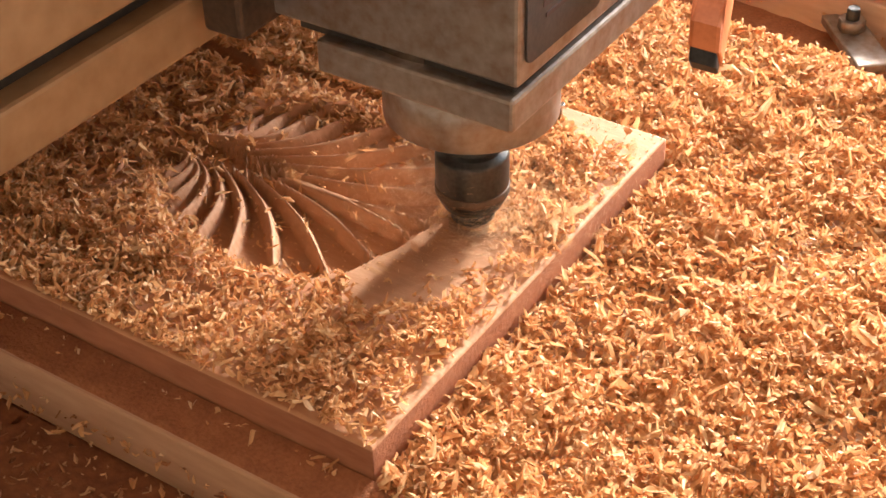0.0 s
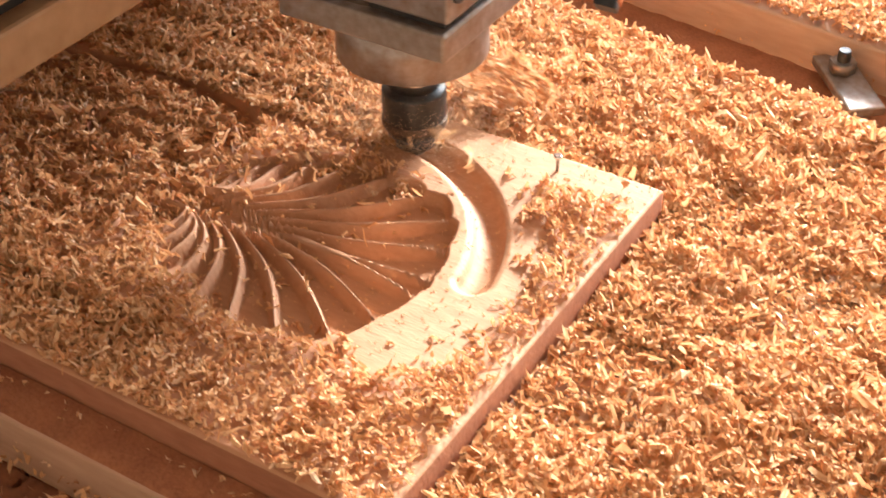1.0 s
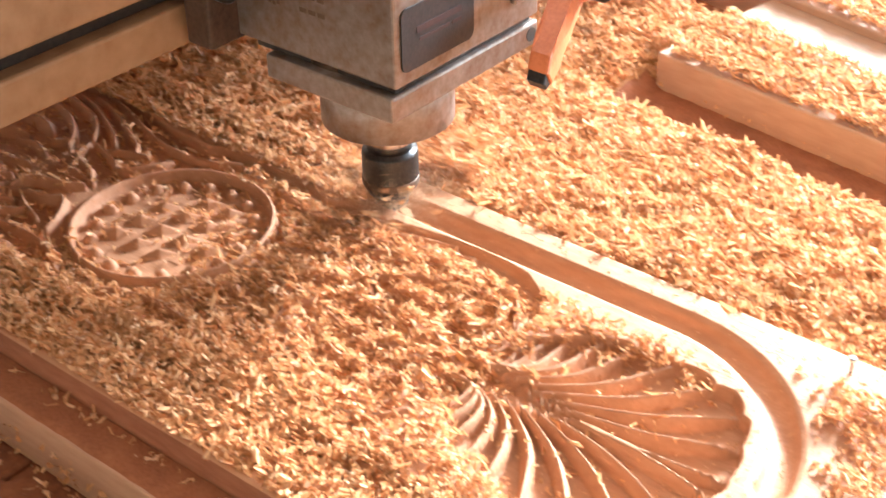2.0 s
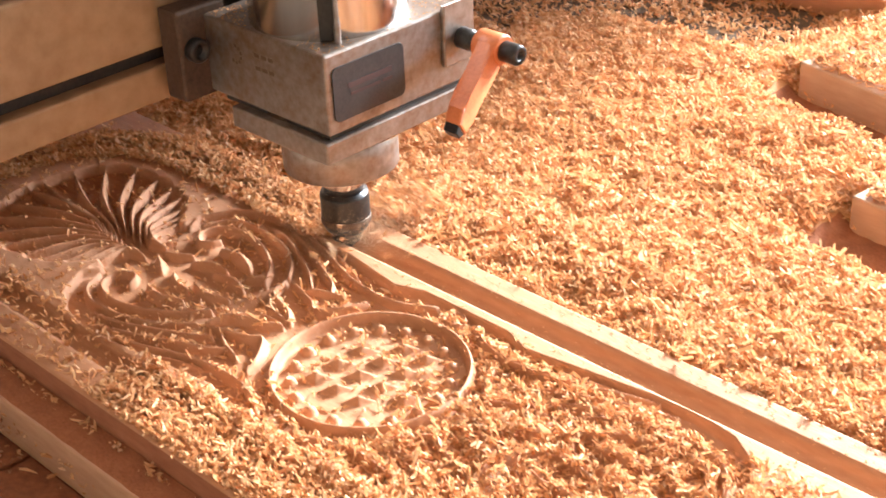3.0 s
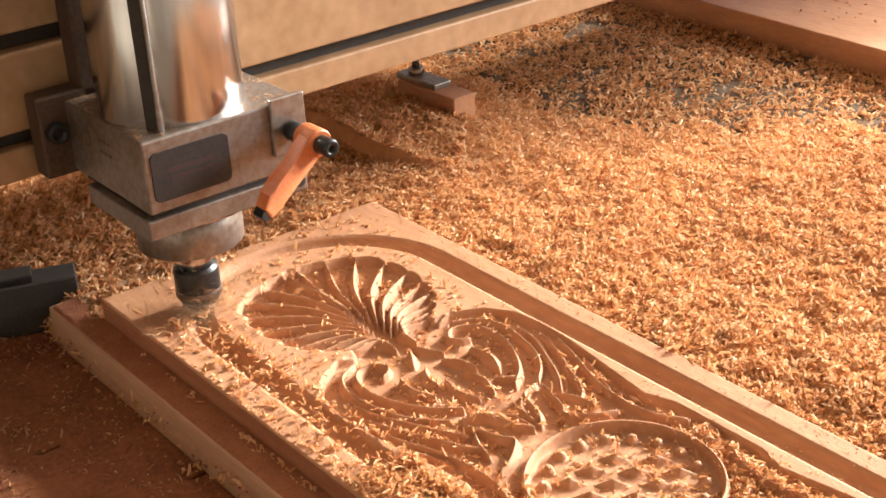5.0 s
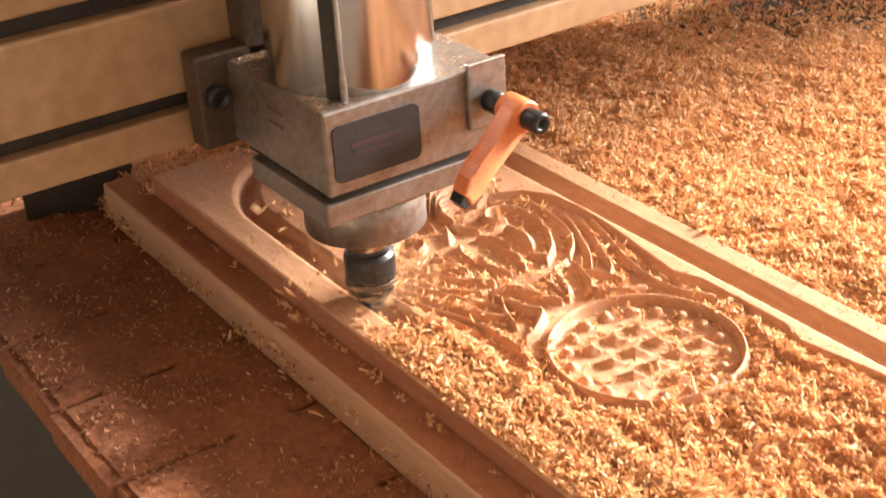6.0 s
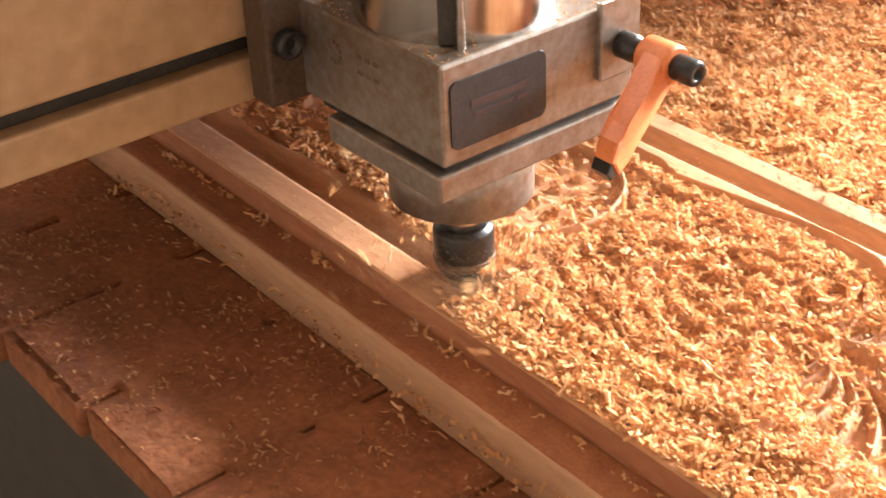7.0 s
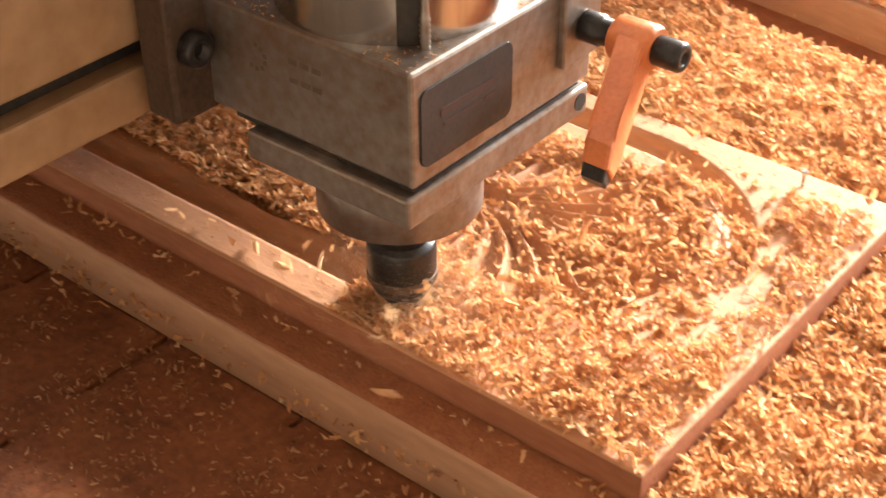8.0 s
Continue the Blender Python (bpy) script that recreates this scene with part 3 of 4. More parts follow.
def field_shavings():
    rng = np.random.RandomState(21)
    def put(name, count, x0, x1, y0, y1, keep, size, label, m=None):
        x, y = rng.uniform(x0, x1, count), rng.uniform(y0, y1, count)
        ok = keep(x, y) & ~((x < 0.002) & (x > -PL - 0.002) & (y < PW + 0.001) & (y > -0.003))
        x, y = x[ok], y[ok]
        h = np.maximum(heap_height(x, y), 0.0005)
        xyz = np.stack([x, y, h + rng.uniform(-0.001, 0.003, len(x))], -1)
        ob = new(name, shavings_mesh(name, xyz, rng, size, m=m))
        tagged(ob, label, "wood shavings", kind="stuff")
    def near(x, y):
        h = heap_height(x, y)
        return (h > 0.001) & ~bare(x, y) & (y > -0.012 + 0.02 * rng.normal(0, 0.5, len(x)))
    def thick(x, y):
        rut = np.exp(-((y - 0.407) / 0.006) ** 2) * (x < -0.22)
        keep = np.clip(1.0 - 0.35 * np.clip((-0.55 - x) / 0.3, 0, 1), 0, 1) * (1 - 0.78 * rut)
        keep = keep * (1 - 0.35 * np.clip((y - 0.5) / 0.1, 0, 1))
        return near(x, y) & (rng.uniform(0, 1, len(x)) < keep * 0.86)
    put("wood_shavings", 370000, -1.20, 0.42, -0.04, 0.72, thick, 0.86, "curled orange wood shavings lying thick on the bed")
    put("wood_shavings", 100000, -1.4, -0.48, -0.02, 1.1, lambda x, y: (heap_height(x, y) < 0.012) & (rng.uniform(0, 1, len(x)) < np.clip(0.62 + 0.5 * smooth_noise(x, y, 0.045, 71) + 0.4 * smooth_noise(x, y, 0.016, 72), 0.08, 0.9)), 1.0, "thin scatter of orange wood shavings on grey slats")
    put("wood_shavings", 42000, -0.8, 0.5, 0.70, 1.1, near, 1.05, "curled orange wood shavings lying thick on the bed")
    put("wood_shavings", 20000, -1.1, 0.3, -0.157, -0.022, lambda x, y: rng.uniform(0, 1, len(x)) < 0.35 + 0.5 * smooth_noise(x, y, 0.03, 73), 0.52, "sparse wood shavings on the slats, darkened for the shade there", M_DULL)


field_shavings()


def cover(x, y):
    """How thickly shavings lie on the panel, from 0 to 1."""
    n = 0.5 + 0.5 * smooth_noise(x, y, 0.03, 31)
    n2 = 0.5 + 0.5 * smooth_noise(x, y, 0.011, 32)
    near = np.clip((x + 0.56) / 0.2, 0, 1)                       # thick towards the near end
    c = 0.10 + 0.9 * near
    left = np.clip((0.075 - y) / 0.05, 0, 1)
    c = np.maximum(c, 0.75 * left * np.clip((x + 0.66) / 0.20, 0, 1))
    oval = np.hypot(x - CX, y - CY) < 0.062
    c = np.where(oval, 0.30 * n, c)
    leaf = np.hypot((x + 0.125) / 0.075, (y - CY) / 0.060) < 1 + 0.25 * (n2 - 0.5)
    c = np.where(leaf, c * 0.09, c)
    scroll = (x < -0.46) & (x > -0.66) & (y > 0.05)
    c = np.where(scroll, 0.22 * n * (0.5 + n2), c)
    c = np.where((x < -0.64) & (y > 0.05), 0.05 + 0.08 * n2, c)
    clear = np.clip(1 - np.abs(ring_distance(x, y) + 0.012) / 0.02, 0, 1) * ((x > RING_B) & (y > 0.12) | (x > -0.1) & (y > 0.09))
    c = c * (1 - np.clip(1.5 * clear, 0, 1))
    c = c * np.clip((-x - 0.001) / 0.010 + 0.25 * n2, 0, 1)
    swept = np.clip((x + 0.110 + 0.03 * (n - 0.5)) / 0.015, 0, 1) * np.clip((y - 0.062 - 0.03 * (n2 - 0.5)) / 0.018, 0, 1)
    swept = swept * np.clip((0.030 + 0.02 * (n2 - 0.5) - ring_distance(x, y)) / 0.012, 0, 1)
    c = c * (1 - 0.975 * swept)
    return c * (0.55 + 0.7 * n)


def ring_place(s):
    """The groove's middle and outward way at s metres from the start."""
    a0 = radians(ANGLE0)
    arc1, run = (math.pi / 2 - a0) * RING_R, RING_A - RING_B
    if s < arc1:
        a = a0 + s / RING_R
        return RING_A + RING_R * math.cos(a), MID_Y + RING_R * math.sin(a), math.cos(a), math.sin(a)
    if s < arc1 + run:
        return RING_A - (s - arc1), MID_Y + RING_R, 0.0, 1.0
    s -= arc1 + run
    if s < math.pi * RING_R:
        a = math.pi / 2 + s / RING_R
        return RING_B + RING_R * math.cos(a), MID_Y + RING_R * math.sin(a), math.cos(a), math.sin(a)
    return RING_B + s - math.pi * RING_R, MID_Y - RING_R, 0.0, -1.0


def panel_shavings():
    rng = np.random.RandomState(41)
    count = 56000
    x, y = rng.uniform(-PL + 0.002, -0.001, count), rng.uniform(0.001, PW - 0.001, count)
    d = np.abs(ring_distance(x, y))
    cut = (x < RING_A) | (np.degrees(np.arctan2(y - MID_Y, x - RING_A)) > ANGLE0 - 8)
    band = ((d < 0.013) | (y < 0.046) & (x < -0.16) | (y > PW - 0.026)) & cut
    ok = (rng.uniform(0, 1, count) < cover(x, y)) & ~band & (groove_depth(x, y) < 0.0003)
    x, y = x[ok], y[ok]
    h = panel_height(x, y)
    pile = cover(x, y) * (0.0035 * rng.uniform(0, 1, len(x)) + 0.0045 * np.clip(smooth_noise(x, y, 0.0075, 35) + 0.2, 0, 1))
    ob = new("wood_shavings", shavings_mesh("wood_shavings", np.stack([x, y, h + pile], -1), rng, 0.70))
    tagged(ob, "orange wood shavings strewn over the carved panel", "wood shavings", kind="stuff")


def grains():
    """Fine sawdust on the panel, and a few large pale flakes."""
    rng = np.random.RandomState(47)
    n = 9000
    x, y = rng.uniform(-PL, -0.001, n), rng.uniform(0.001, PW - 0.001, n)
    ob = new("sawdust", shavings_mesh("sawdust", np.stack([x, y, panel_height(x, y)], -1), rng, 0.22, 0.4))
    tagged(ob, "fine grains of sawdust on the carved panel", "sawdust", kind="stuff")
    x, y = rng.uniform(-1.3, -0.42, 260), rng.uniform(0.955, 1.15, 260)
    ob = new("wood_flakes", shavings_mesh("wood_flakes", np.stack([x, y, np.full(260, 0.0322)], -1), rng, 0.75, 0.3, M_DULL))
    tagged(ob, "dark flecks of shavings on the reddish plank", "wood shavings", kind="stuff")
    n = 900
    x, y = rng.uniform(-0.9, 0.35, n), rng.uniform(0.0, 0.6, n)
    on = (x < 0) & (x > -PL) & (y < PW)
    ok = np.where(on, cover(x, y) > 0.6, ~bare(x, y) & ((x > 0) | (y > PW))) & (np.abs(ring_distance(x, y)) > 0.016)
    x, y, on = x[ok], y[ok], on[ok]
    z = np.where(on, panel_height(x, y) + 0.003, heap_height(x, y) + 0.003)
    ob = new("wood_flakes", shavings_mesh("wood_flakes", np.stack([x, y, z], -1), rng, 1.35, 0.35))
    tagged(ob, "larger pale wood flakes among the shavings", "wood shavings", kind="stuff")


CLUMPS = []


def groove_shavings():
    """Shavings that lie along the line of the groove until the cutter blows them off."""
    rng = np.random.RandomState(43)
    total = (math.pi / 2 - radians(ANGLE0)) * RING_R + 2 * (RING_A - RING_B) + math.pi * RING_R
    n = 46
    step = total / n
    for k in range(n):
        x0, y0, ox, oy = ring_place((k + 0.5) * step)
        left = oy < -0.5
        early = (k + 0.5) * step < 0.20
        m = (60 if x0 < -0.52 else 520) if left else 900 if early else 480
        s = (k + rng.uniform(-0.08, 1.08, m)) * step
        out = rng.uniform(-0.017, 0.045 if early else 0.027, m) if not left else rng.uniform(-0.017, 0.030, m)
        pl = np.array([ring_place(v) for v in s])
        px, py = pl[:, 0] + pl[:, 2] * out, pl[:, 1] + pl[:, 3] * out
        px, py = np.clip(px, -PL + 0.003, -0.002 - rng.uniform(0, 0.012, m)), np.clip(py, 0.003, PW - 0.003)
        dep = groove_depth(px, py)
        pz = Z_TOP - dep * rng.uniform(0, 1.0, m) + 0.0045 * rng.uniform(0, 1, m) * np.clip(1 - np.abs(out) / 0.026, 0, 1)
        me = shavings_mesh("blown_shavings", np.stack([px - x0, py - y0, pz], -1), rng, 0.82)
        ob = new("blown_shavings", me)
        ob.location = (x0, y0, 0)
        tagged(ob, "clump of orange shavings that the cutter blows off the panel", "wood shavings", kind="stuff")
        when = START + (k + 0.5) * step / SPEED
        CLUMPS.append((ob, when, x0, y0, ox, oy, left))


STREWN = []


def strewn_shavings():
    """Loose tufts that the air from the cutter carries back over the near leaf late in the cut."""
    rng = np.random.RandomState(44)
    for k in range(29):
        a, b = rng.uniform(-0.335, -0.235), rng.uniform(0.040, 0.062)
        m = 45 if k < 15 else 75
        r, w = np.abs(rng.normal(0, 0.013, m)), rng.uniform(0, 2 * np.pi, m)
        me = shavings_mesh("strewn_shavings", np.stack([r * np.cos(w), r * np.sin(w), 0.003 * rng.uniform(0, 1, m) * np.exp(-r / 0.012)], -1), rng, 0.8)
        ob = new("strewn_shavings", me)
        ob.location = (a, b, Z_TOP)
        tagged(ob, "loose tuft of orange shavings blown across the carved panel", "wood shavings", kind="stuff")
        if k < 15:                                                # onto the leaf
            c, d = -0.190 + 0.034 * (k % 5), 0.078 + 0.042 * (k // 5)
        else:                                                     # and round the groove's near end
            c, d = -0.105 + 0.027 * ((k - 15) % 3), 0.085 + 0.030 * ((k - 15) // 3)
        STREWN.append((ob, a, b, c + rng.uniform(-0.008, 0.008), d + rng.uniform(-0.008, 0.008), 5.9 + 0.015 * k))


panel_shavings()
groove_shavings()
strewn_shavings()
grains()


# ---- the moving machine: gantry and spindle carriage ----
def gantry():
    g = new("gantry")
    tagged(g, "cream painted gantry beam with dark slots and dust on it", "gantry")
    y0, y1 = -0.55, 1.35
    for z0, z1, d, nm in ((0.163, 0.187, 0.0, "lower_rail"), (0.200, 0.257, 0.003, "face_plate"), (0.270, 0.355, 0.0, "upper_plate"), (0.367, 0.52, 0.0, "top_plate")):
        part(nm, box(bmesh.new(), -0.30, d, y0, y1, z0, z1, 0.002, 2), M_GANTRY, g)
    part("slot_backing", box(bmesh.new(), -0.29, -0.012, y0, y1, 0.170, 0.50), M_DARK, g, "dark slot between the beam's plates")
    for y in (y0 - 0.03, y1):
        part("end_plate", box(bmesh.new(), -0.17, 0.02, y, y + 0.03, -0.02, 0.54, 0.003, 2), M_GANTRY, g)
    return g


LEVER_TURN, LEVER_LEAN = -61.0, 0.30


def spindle():
    s = new("spindle_carriage")
    tagged(s, "steel router spindle in a clamp block with an orange lever", "router spindle")
    # z is height above the bed; the cutter's axis is x = y = 0
    body = part("spindle_body", lathe(bmesh.new(), [(0.0495, 0.150), (0.05, 0.151), (0.05, 0.47), (0.048, 0.472)], 72), M_CHROME, s, "polished steel spindle body")
    part("clamp_block", box(bmesh.new(), -0.062, 0.0535, -0.0523, 0.070, 0.1707, 0.2223, 0.0016, 2), M_STEEL, s, "oily machined steel clamp block")
    part("gap", box(bmesh.new(), -0.05, 0.050, -0.049, 0.066, 0.1665, 0.1712), M_DARK, s)
    part("lower_plate", box(bmesh.new(), -0.038, 0.0535, -0.0555, 0.070, 0.1525, 0.167, 0.0016, 2), M_STEEL, s, "machined steel lower plate")
    part("collar", lathe(bmesh.new(), [(0.030, 0.1185), (0.0376, 0.1187), (0.0383, 0.1193), (0.0383, 0.1535)], 64), M_STEEL, s, "turned steel spindle nose")
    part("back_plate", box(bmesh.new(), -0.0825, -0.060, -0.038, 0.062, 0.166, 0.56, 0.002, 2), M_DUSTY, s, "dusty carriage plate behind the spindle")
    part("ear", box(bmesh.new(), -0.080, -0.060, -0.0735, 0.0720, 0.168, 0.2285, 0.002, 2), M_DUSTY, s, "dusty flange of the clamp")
    part("bolt", lathe(bmesh.new(), [(0.0072, 0), (0.0078, 0.001), (0.0078, 0.007), (0.0068, 0.008), (0.0040, 0.008), (0.0040, 0.004)], 24, pose(-0.0605, -0.0625, 0.202, 0, 90, 0)), M_BLACK, s, "black socket bolt")
    nut = part("nut", lathe(bmesh.new(), [(0.0105, 0.0675), (0.0138, 0.0690), (0.0160, 0.0735), (0.0166, 0.0765), (0.0166, 0.0945), (0.0160, 0.0970), (0.0130, 0.0980), (0.0130, 0.1000)], 48), M_BLACK, s, "blackened collet nut")
    part("nut_ring", lathe(bmesh.new(), [(0.0167, 0.0750), (0.01695, 0.0757), (0.01695, 0.0790), (0.0167, 0.0797)], 48), M_DUSTY, nut, "worn dusty ring")
    part("shaft", lathe(bmesh.new(), [(0.0118, 0.0970), (0.0134, 0.0976), (0.0134, 0.1190)], 40), M_CHROME, s, "bright spindle shaft")
    part("collet", lathe(bmesh.new(), [(0.0088, 0.0605), (0.0100, 0.0612), (0.0108, 0.0680)], 32), M_BLACK, s)
    part("cutter", lathe(bmesh.new(), [(0.0012, 0.0548), (0.0040, 0.0556), (0.0070, 0.0590), (0.0072, 0.0610)], 24), M_BLACK, s, "dark steel ball-nosed cutter")
    ax = pose(0, 0, 0, 0, 90, 0)
    # rounded name plate on the front face, with a few worn bars of print
    def rounded(y0, y1, z0, z1, r, n=6):
        pts = []
        for cy, cz, q in ((y1 - r, z1 - r, 0), (y0 + r, z1 - r, 1), (y0 + r, z0 + r, 2), (y1 - r, z0 + r, 3)):
            for k in range(n + 1):
                a = math.pi / 2 * (q + k / n)
                pts.append((cy + r * math.cos(a), cz + r * math.sin(a)))
        return pts
    yz = Matrix(((0, 0, 1, 0), (1, 0, 0, 0), (0, 1, 0, 0), (0, 0, 0, 1)))
    plate = part("label_plate", prism(bmesh.new(), rounded(-0.0475, 0.0105, 0.1785, 0.2130, 0.004), 0.0527, 0.0545, yz, 0.0004), M_PLATE, s, "dark name plate with worn print")
    for k, (y0, y1, z0, z1) in enumerate(((-0.036, 0.000, 0.1975, 0.2010), (-0.034, -0.010, 0.1925, 0.1945), (-0.008, 0.000, 0.1925, 0.1945))):
        part("print_bar", prism(bmesh.new(), rounded(y0, y1, z0, z1, 0.0006, 3), 0.0543, 0.05475, yz), M_PRINT, plate, "faded red print")
    # engraved marks on the side face
    worn = [(-0.012 + 0.0066 * k, -0.0070 + 0.0066 * k, z, z + 0.0026) for z in (0.2060, 0.1975) for k in range(3)]
    for k in range(7):                                            # broken ring of the maker's mark
        a = radians(-120 + 34 * k)
        cx, cz = -0.031 + 0.0056 * math.cos(a), 0.2030 + 0.0056 * math.sin(a)
        worn.append((cx - 0.0011, cx + 0.0011, cz - 0.0011, cz + 0.0011))
    for x0, x1, z0, z1 in worn:
        part("mark", box(bmesh.new(), x0, x1, -0.05245, -0.0520, z0, z1), M_WORN, s)
    part("washer_plate", box(bmesh.new(), 0.0530, 0.0570, 0.0440, 0.0712, 0.1850, 0.2265, 0.0008, 1), M_STEEL, s)
    part("stud", lathe(bmesh.new(), [(0.0062, 0), (0.0070, 0.001), (0.0070, 0.010), (0.0060, 0.0105), (0.0060, 0.020)], 28, pose(0.0565, 0.0585, 0.2015) @ ax), M_BLACK, s, "black threaded stud")
    # lever: hub on the stud, tapering arm hanging down towards -y
    hy, hz = 0.0585, 0.2015
    bm = lathe(bmesh.new(), [(0.0082, 0), (0.0098, 0.0015), (0.0100, 0.0185), (0.0088, 0.0210)], 32, pose(0.073, hy, hz) @ ax)
    arm = [(0.0080, 0.006), (0.0092, -0.002), (0.0066, -0.024), (0.0054, -0.042), (0.0036, -0.051), (0.0046, -0.0620), (-0.0048, -0.0620), (-0.0080, -0.053), (-0.0060, -0.042), (-0.0066, -0.024), (-0.0092, -0.002), (-0.0080, 0.006)]
    lean = Matrix(((1, 0, 0, 0), (0, 1, 0, 0), (0, -LEVER_LEAN, 1, 0), (0, 0, 0, 1)))
    turn = pose(0, hy, hz, LEVER_TURN, 0, 0) @ yz @ lean
    prism(bm, arm, 0.0770, 0.0905, turn, 0.0020)
    lever = part("lever", bm, M_ORANGE, s, "worn orange clamping lever")
    part("tip", prism(bmesh.new(), [(0.0042, -0.0616), (0.0020, -0.0668), (-0.0030, -0.0673), (-0.0046, -0.0616)], 0.0780, 0.0895, turn, 0.001), M_BLACK, lever, "black worn tip")
    part("cap", lathe(bmesh.new(), [(0.0062, 0), (0.0066, 0.001), (0.0066, 0.012), (0.0058, 0.0135), (0.0028, 0.0135), (0.0028, 0.010)], 24, pose(0.0935, hy, hz) @ ax), M_BLACK, lever, "black socket screw")
    part("hole", lathe(bmesh.new(), [(0.0042, 0), (0.0042, 0.0006)], 20, pose(0.0532, 0.0635, 0.1600) @ ax), M_DARK, s, "dark bolt hole")
    seam = box(bmesh.new(), 0.0470, 0.0508, -0.0050, 0.0050, 0.2220, 0.47, 0.0006, 1)
    bmesh.ops.transform(seam, verts=seam.verts, matrix=pose(0, 0, 0, 0, 0, -42))
    part("seam", seam, M_DARK, body, "dark seam along the spindle")
    part("rod", lathe(bmesh.new(), [(0.0020, 0.2200)] + [(0.0024 - 0.0005 * (k % 2), 0.2225 + 0.0012 * k) for k in range(12)] + [(0.0016, 0.240), (0.0016, 0.47)], 12, pose(0.0535 * math.cos(radians(-36)), 0.0535 * math.sin(radians(-36)), 0)), M_STEEL, s, "thin threaded rod")
    return s


def block_dust(s):
    """Fine dust and crumbs lying on the top of the clamp block."""
    rng = np.random.RandomState(66)
    x, y = rng.uniform(-0.060, 0.052, 2600), rng.uniform(-0.051, 0.069, 2600)
    ok = (np.hypot(x, y) > 0.0515) & (rng.uniform(0, 1, 2600) < 0.45 + 0.5 * smooth_noise(x, y, 0.012, 67))
    me = shavings_mesh("dust", np.stack([x[ok], y[ok], np.full(ok.sum(), 0.2224)], -1), rng, 0.24, 0.3)
    ob = new("dust", me)
    ob.parent = s
    ob["label"], ob["kind"] = "pale dust and crumbs on the block", "stuff"


GANTRY, SPINDLE = gantry(), spindle()
block_dust(SPINDLE)


def dust_puff():
    """Fine dust thrown up round the cutter: specks that thin out from the cut."""
    rng = np.random.RandomState(61)
    n = 26000
    a, r = rng.uniform(0, 2 * np.pi, n), np.abs(rng.normal(0, 1, n)) * 0.031
    z = np.abs(rng.normal(0, 1, n)) * (0.003 + 0.35 * r) + 0.0008
    x, y = r * np.cos(a) + 0.006, r * np.sin(a) * 1.0
    size = rng.uniform(0.00012, 0.00032, n)[:, None]
    c = np.stack([x, y, z], -1)
    e = rng.normal(0, 1, (n, 3, 3))
    e /= np.linalg.norm(e, axis=2, keepdims=True)
    V = np.stack([c + e[:, 0] * size, c + e[:, 1] * size, c + e[:, 2] * size, c - (e[:, 0] + e[:, 1]) * size * 0.7], 1)
    q = np.arange(4 * n).reshape(n, 4)
    ob = new("dust_puff", mesh_np("dust_puff", V.reshape(-1, 3), q, M_DUST))
    tagged(ob, "puff of fine pale wood dust round the cutter", "wood dust", kind="stuff")
    return ob


def flying_shavings():
    rng = np.random.RandomState(62)
    n = 46
    a, r = rng.uniform(0, 2 * np.pi, n), rng.uniform(0.018, 0.085, n)
    xyz = np.stack([r * np.cos(a), r * np.sin(a), 0.006 + rng.uniform(0, 0.6, n) * r], -1)
    ob = new("flying_shavings", shavings_mesh("flying_shavings", xyz, rng, 0.9, 1.5))
    tagged(ob, "loose wood shavings flying off the cutter", "wood shavings", kind="stuff")
    return ob


PUFF, FLYING = dust_puff(), flying_shavings()


def nail():
    ob = part("nail", lathe(bmesh.new(), [(0.0009, 0.0), (0.0009, 0.0085), (0.0022, 0.0087), (0.0024, 0.0094), (0.0018, 0.0101)], 16), M_CHROME)
    ob.location = (-0.0530, 0.2395, Z_TOP - 0.0005)
    tagged(ob, "bright steel nail standing in the panel's edge", "nail")


nail()


def hold_down(x, y, z, turn, metal, label, block=M_PANEL):
    """A strap clamp: wood block, steel strap, threaded stud with its nut."""
    c = new("hold_down_clamp")
    c.matrix_basis = pose(x, y, z, 0, 0, turn)
    tagged(c, label, "clamp", group="clamps on the bed")
    if block:
        part("block", box(bmesh.new(), -0.045, 0.045, -0.014, 0.014, 0.0, 0.044, 0.001, 1), block, c)
    t = 0.044 if block else 0.0
    part("strap", box(bmesh.new(), -0.050, 0.012, -0.011, 0.011, t, t + 0.006, 0.0012, 2), metal, c, "steel strap")
    stud = part("stud", lathe(bmesh.new(), [(0.0038, t + 0.004), (0.0040, t + 0.005), (0.0040, t + 0.018), (0.0034, t + 0.020)], 18, pose(-0.03, 0, 0)), M_BLACK, c, "black threaded stud")
    part("nut", lathe(bmesh.new(), [(0.0080, t + 0.006), (0.0080, t + 0.013)], 6, pose(-0.03, 0, 0)), metal, stud)
    return c


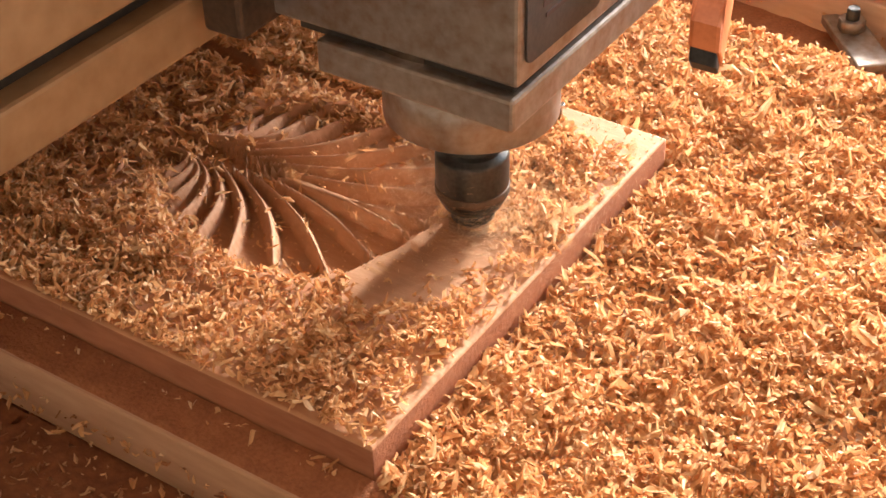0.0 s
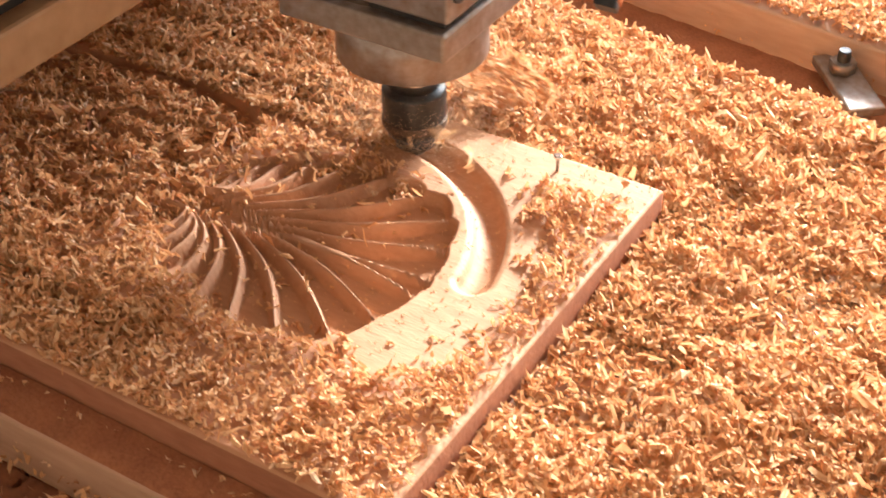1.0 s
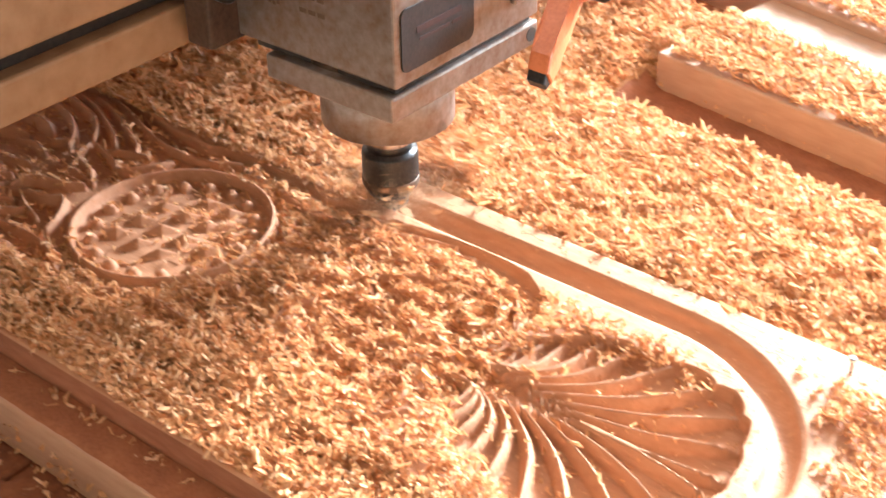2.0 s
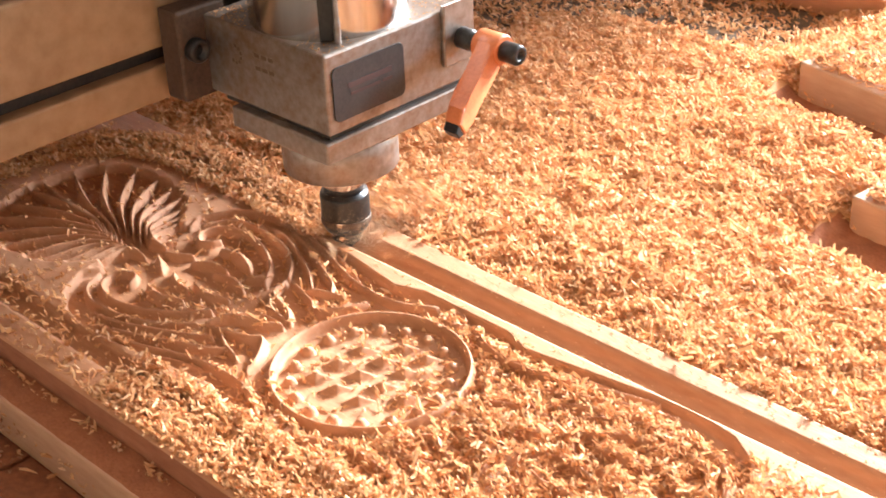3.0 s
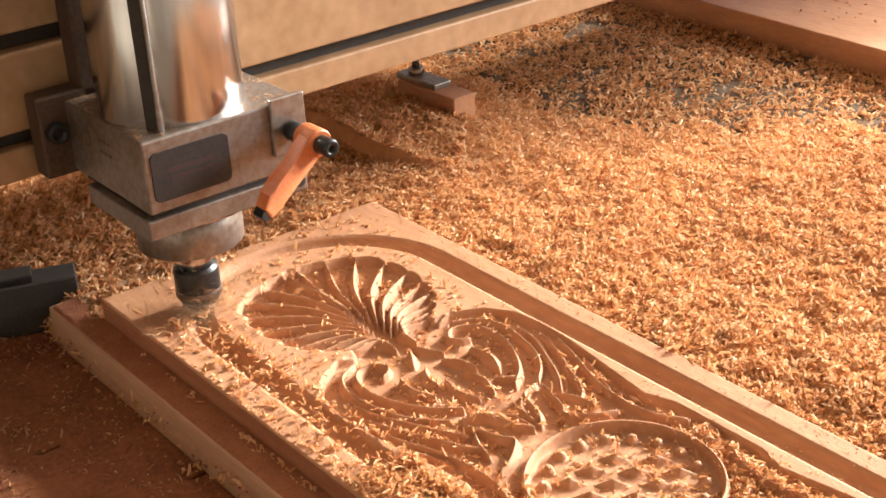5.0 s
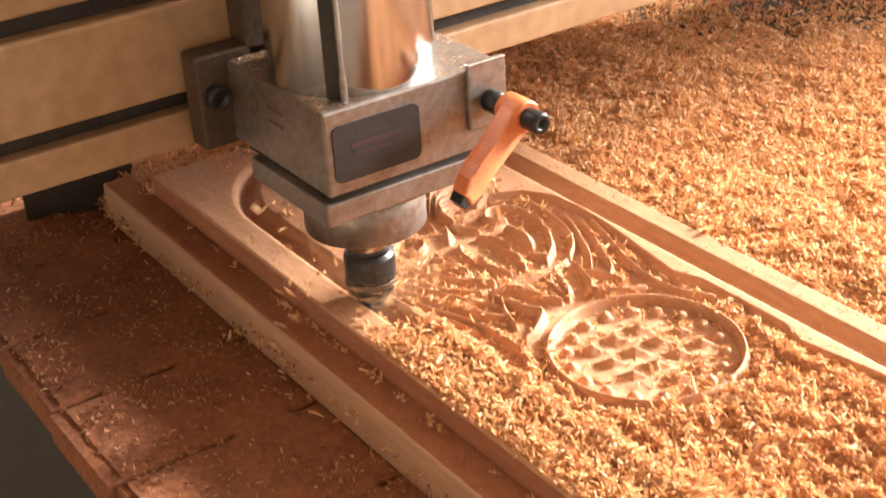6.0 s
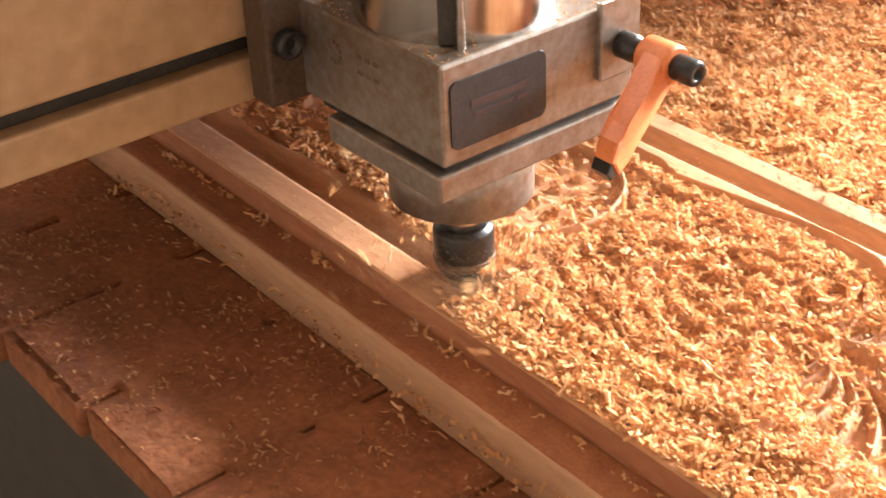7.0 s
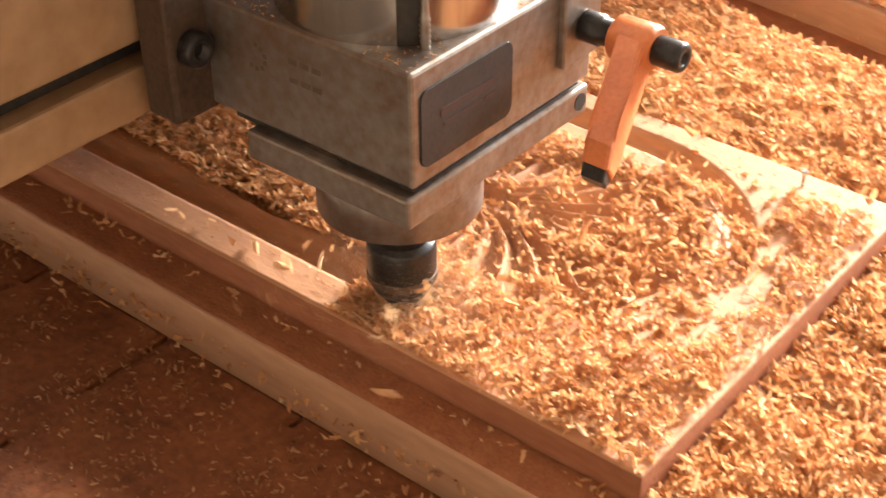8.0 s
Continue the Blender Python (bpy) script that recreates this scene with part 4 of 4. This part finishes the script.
hold_down(-1.030, 0.460, 0.012, 2.0, M_STEEL, "strap clamp with a reddish wood block on the bed")
hold_down(0.045, 0.425, 0.022, -50.0, M_STEEL, "dusty steel strap clamp holding the askew board", None)
# black strap on a block in the same dark colour as the gaps
hold_down(-0.945, -0.028, 0.0, 70.0, M_BLACK, "dark strap clamp on a dark block behind the panel", M_DARK)


def motions():
    rows = []
    for k in range(81):
        t = k / 10
        x, y = tool_xy(t)
        rows.append((t, x, y))
    walk(SPINDLE, [(t, pose(x, y, HEAD_Z + 0.0065 * max(0.0, 1 - t / 0.3))) for t, x, y in rows])
    walk(PUFF, [(t, pose(x, y, Z_TOP, 0, 0, (50 * k) % 360)) for k, (t, x, y) in enumerate(rows)])
    walk(FLYING, [(t, pose(x, y, Z_TOP, 0, 0, (70 * k) % 360)) for k, (t, x, y) in enumerate(rows)])
    rng = random.Random(9)
    for ob, when, x0, y0, ox, oy, left in CLUMPS:
        inward = left and x0 > -0.62
        far = -rng.uniform(0.036, 0.052) if inward else rng.uniform(0.26, 0.40) if left else rng.uniform(0.058, 0.082)
        drop = 0.0015 if inward else -0.80 if left else -0.017
        turn = rng.uniform(-14, 14) if inward else rng.uniform(-50, 50)
        a, b = max(0.02, when - 0.13), min(7.98, when + (0.16 if left else 0.12))
        rest = pose(x0, y0, 0)
        up = pose(x0 + ox * far * 0.55, y0 + oy * far * 0.55, 0.004 if left and not inward else 0.012, 0, 0, turn * 0.5)
        gone = pose(x0 + ox * far, y0 + oy * far, drop, 0, 0, turn)
        rows2 = [(0, rest), (a, rest), ((a + b) / 2, up), (b, gone), (8, gone)]
        if when - 0.13 > 7.85:
            rows2 = [(0, rest), (8, rest)]
        walk(ob, rows2)
    for k, (ob, a, b, c, d, t) in enumerate(STREWN):
        z = Z_TOP + 0.0004
        walk(ob, [(0, pose(a, b, z)), (t, pose(a, b, z)), (t + 0.2, pose((a + c) / 2, (b + d) / 2, z + 0.03, 0, 0, 25)), (t + 0.4, pose(c, d, z - 0.001, 0, 0, 50)), (8, pose(c, d, z - 0.001, 0, 0, 50))])
    walk(GANTRY, [(t, pose(x - 0.086, 0, HEAD_Z)) for t, x, y in rows])


motions()
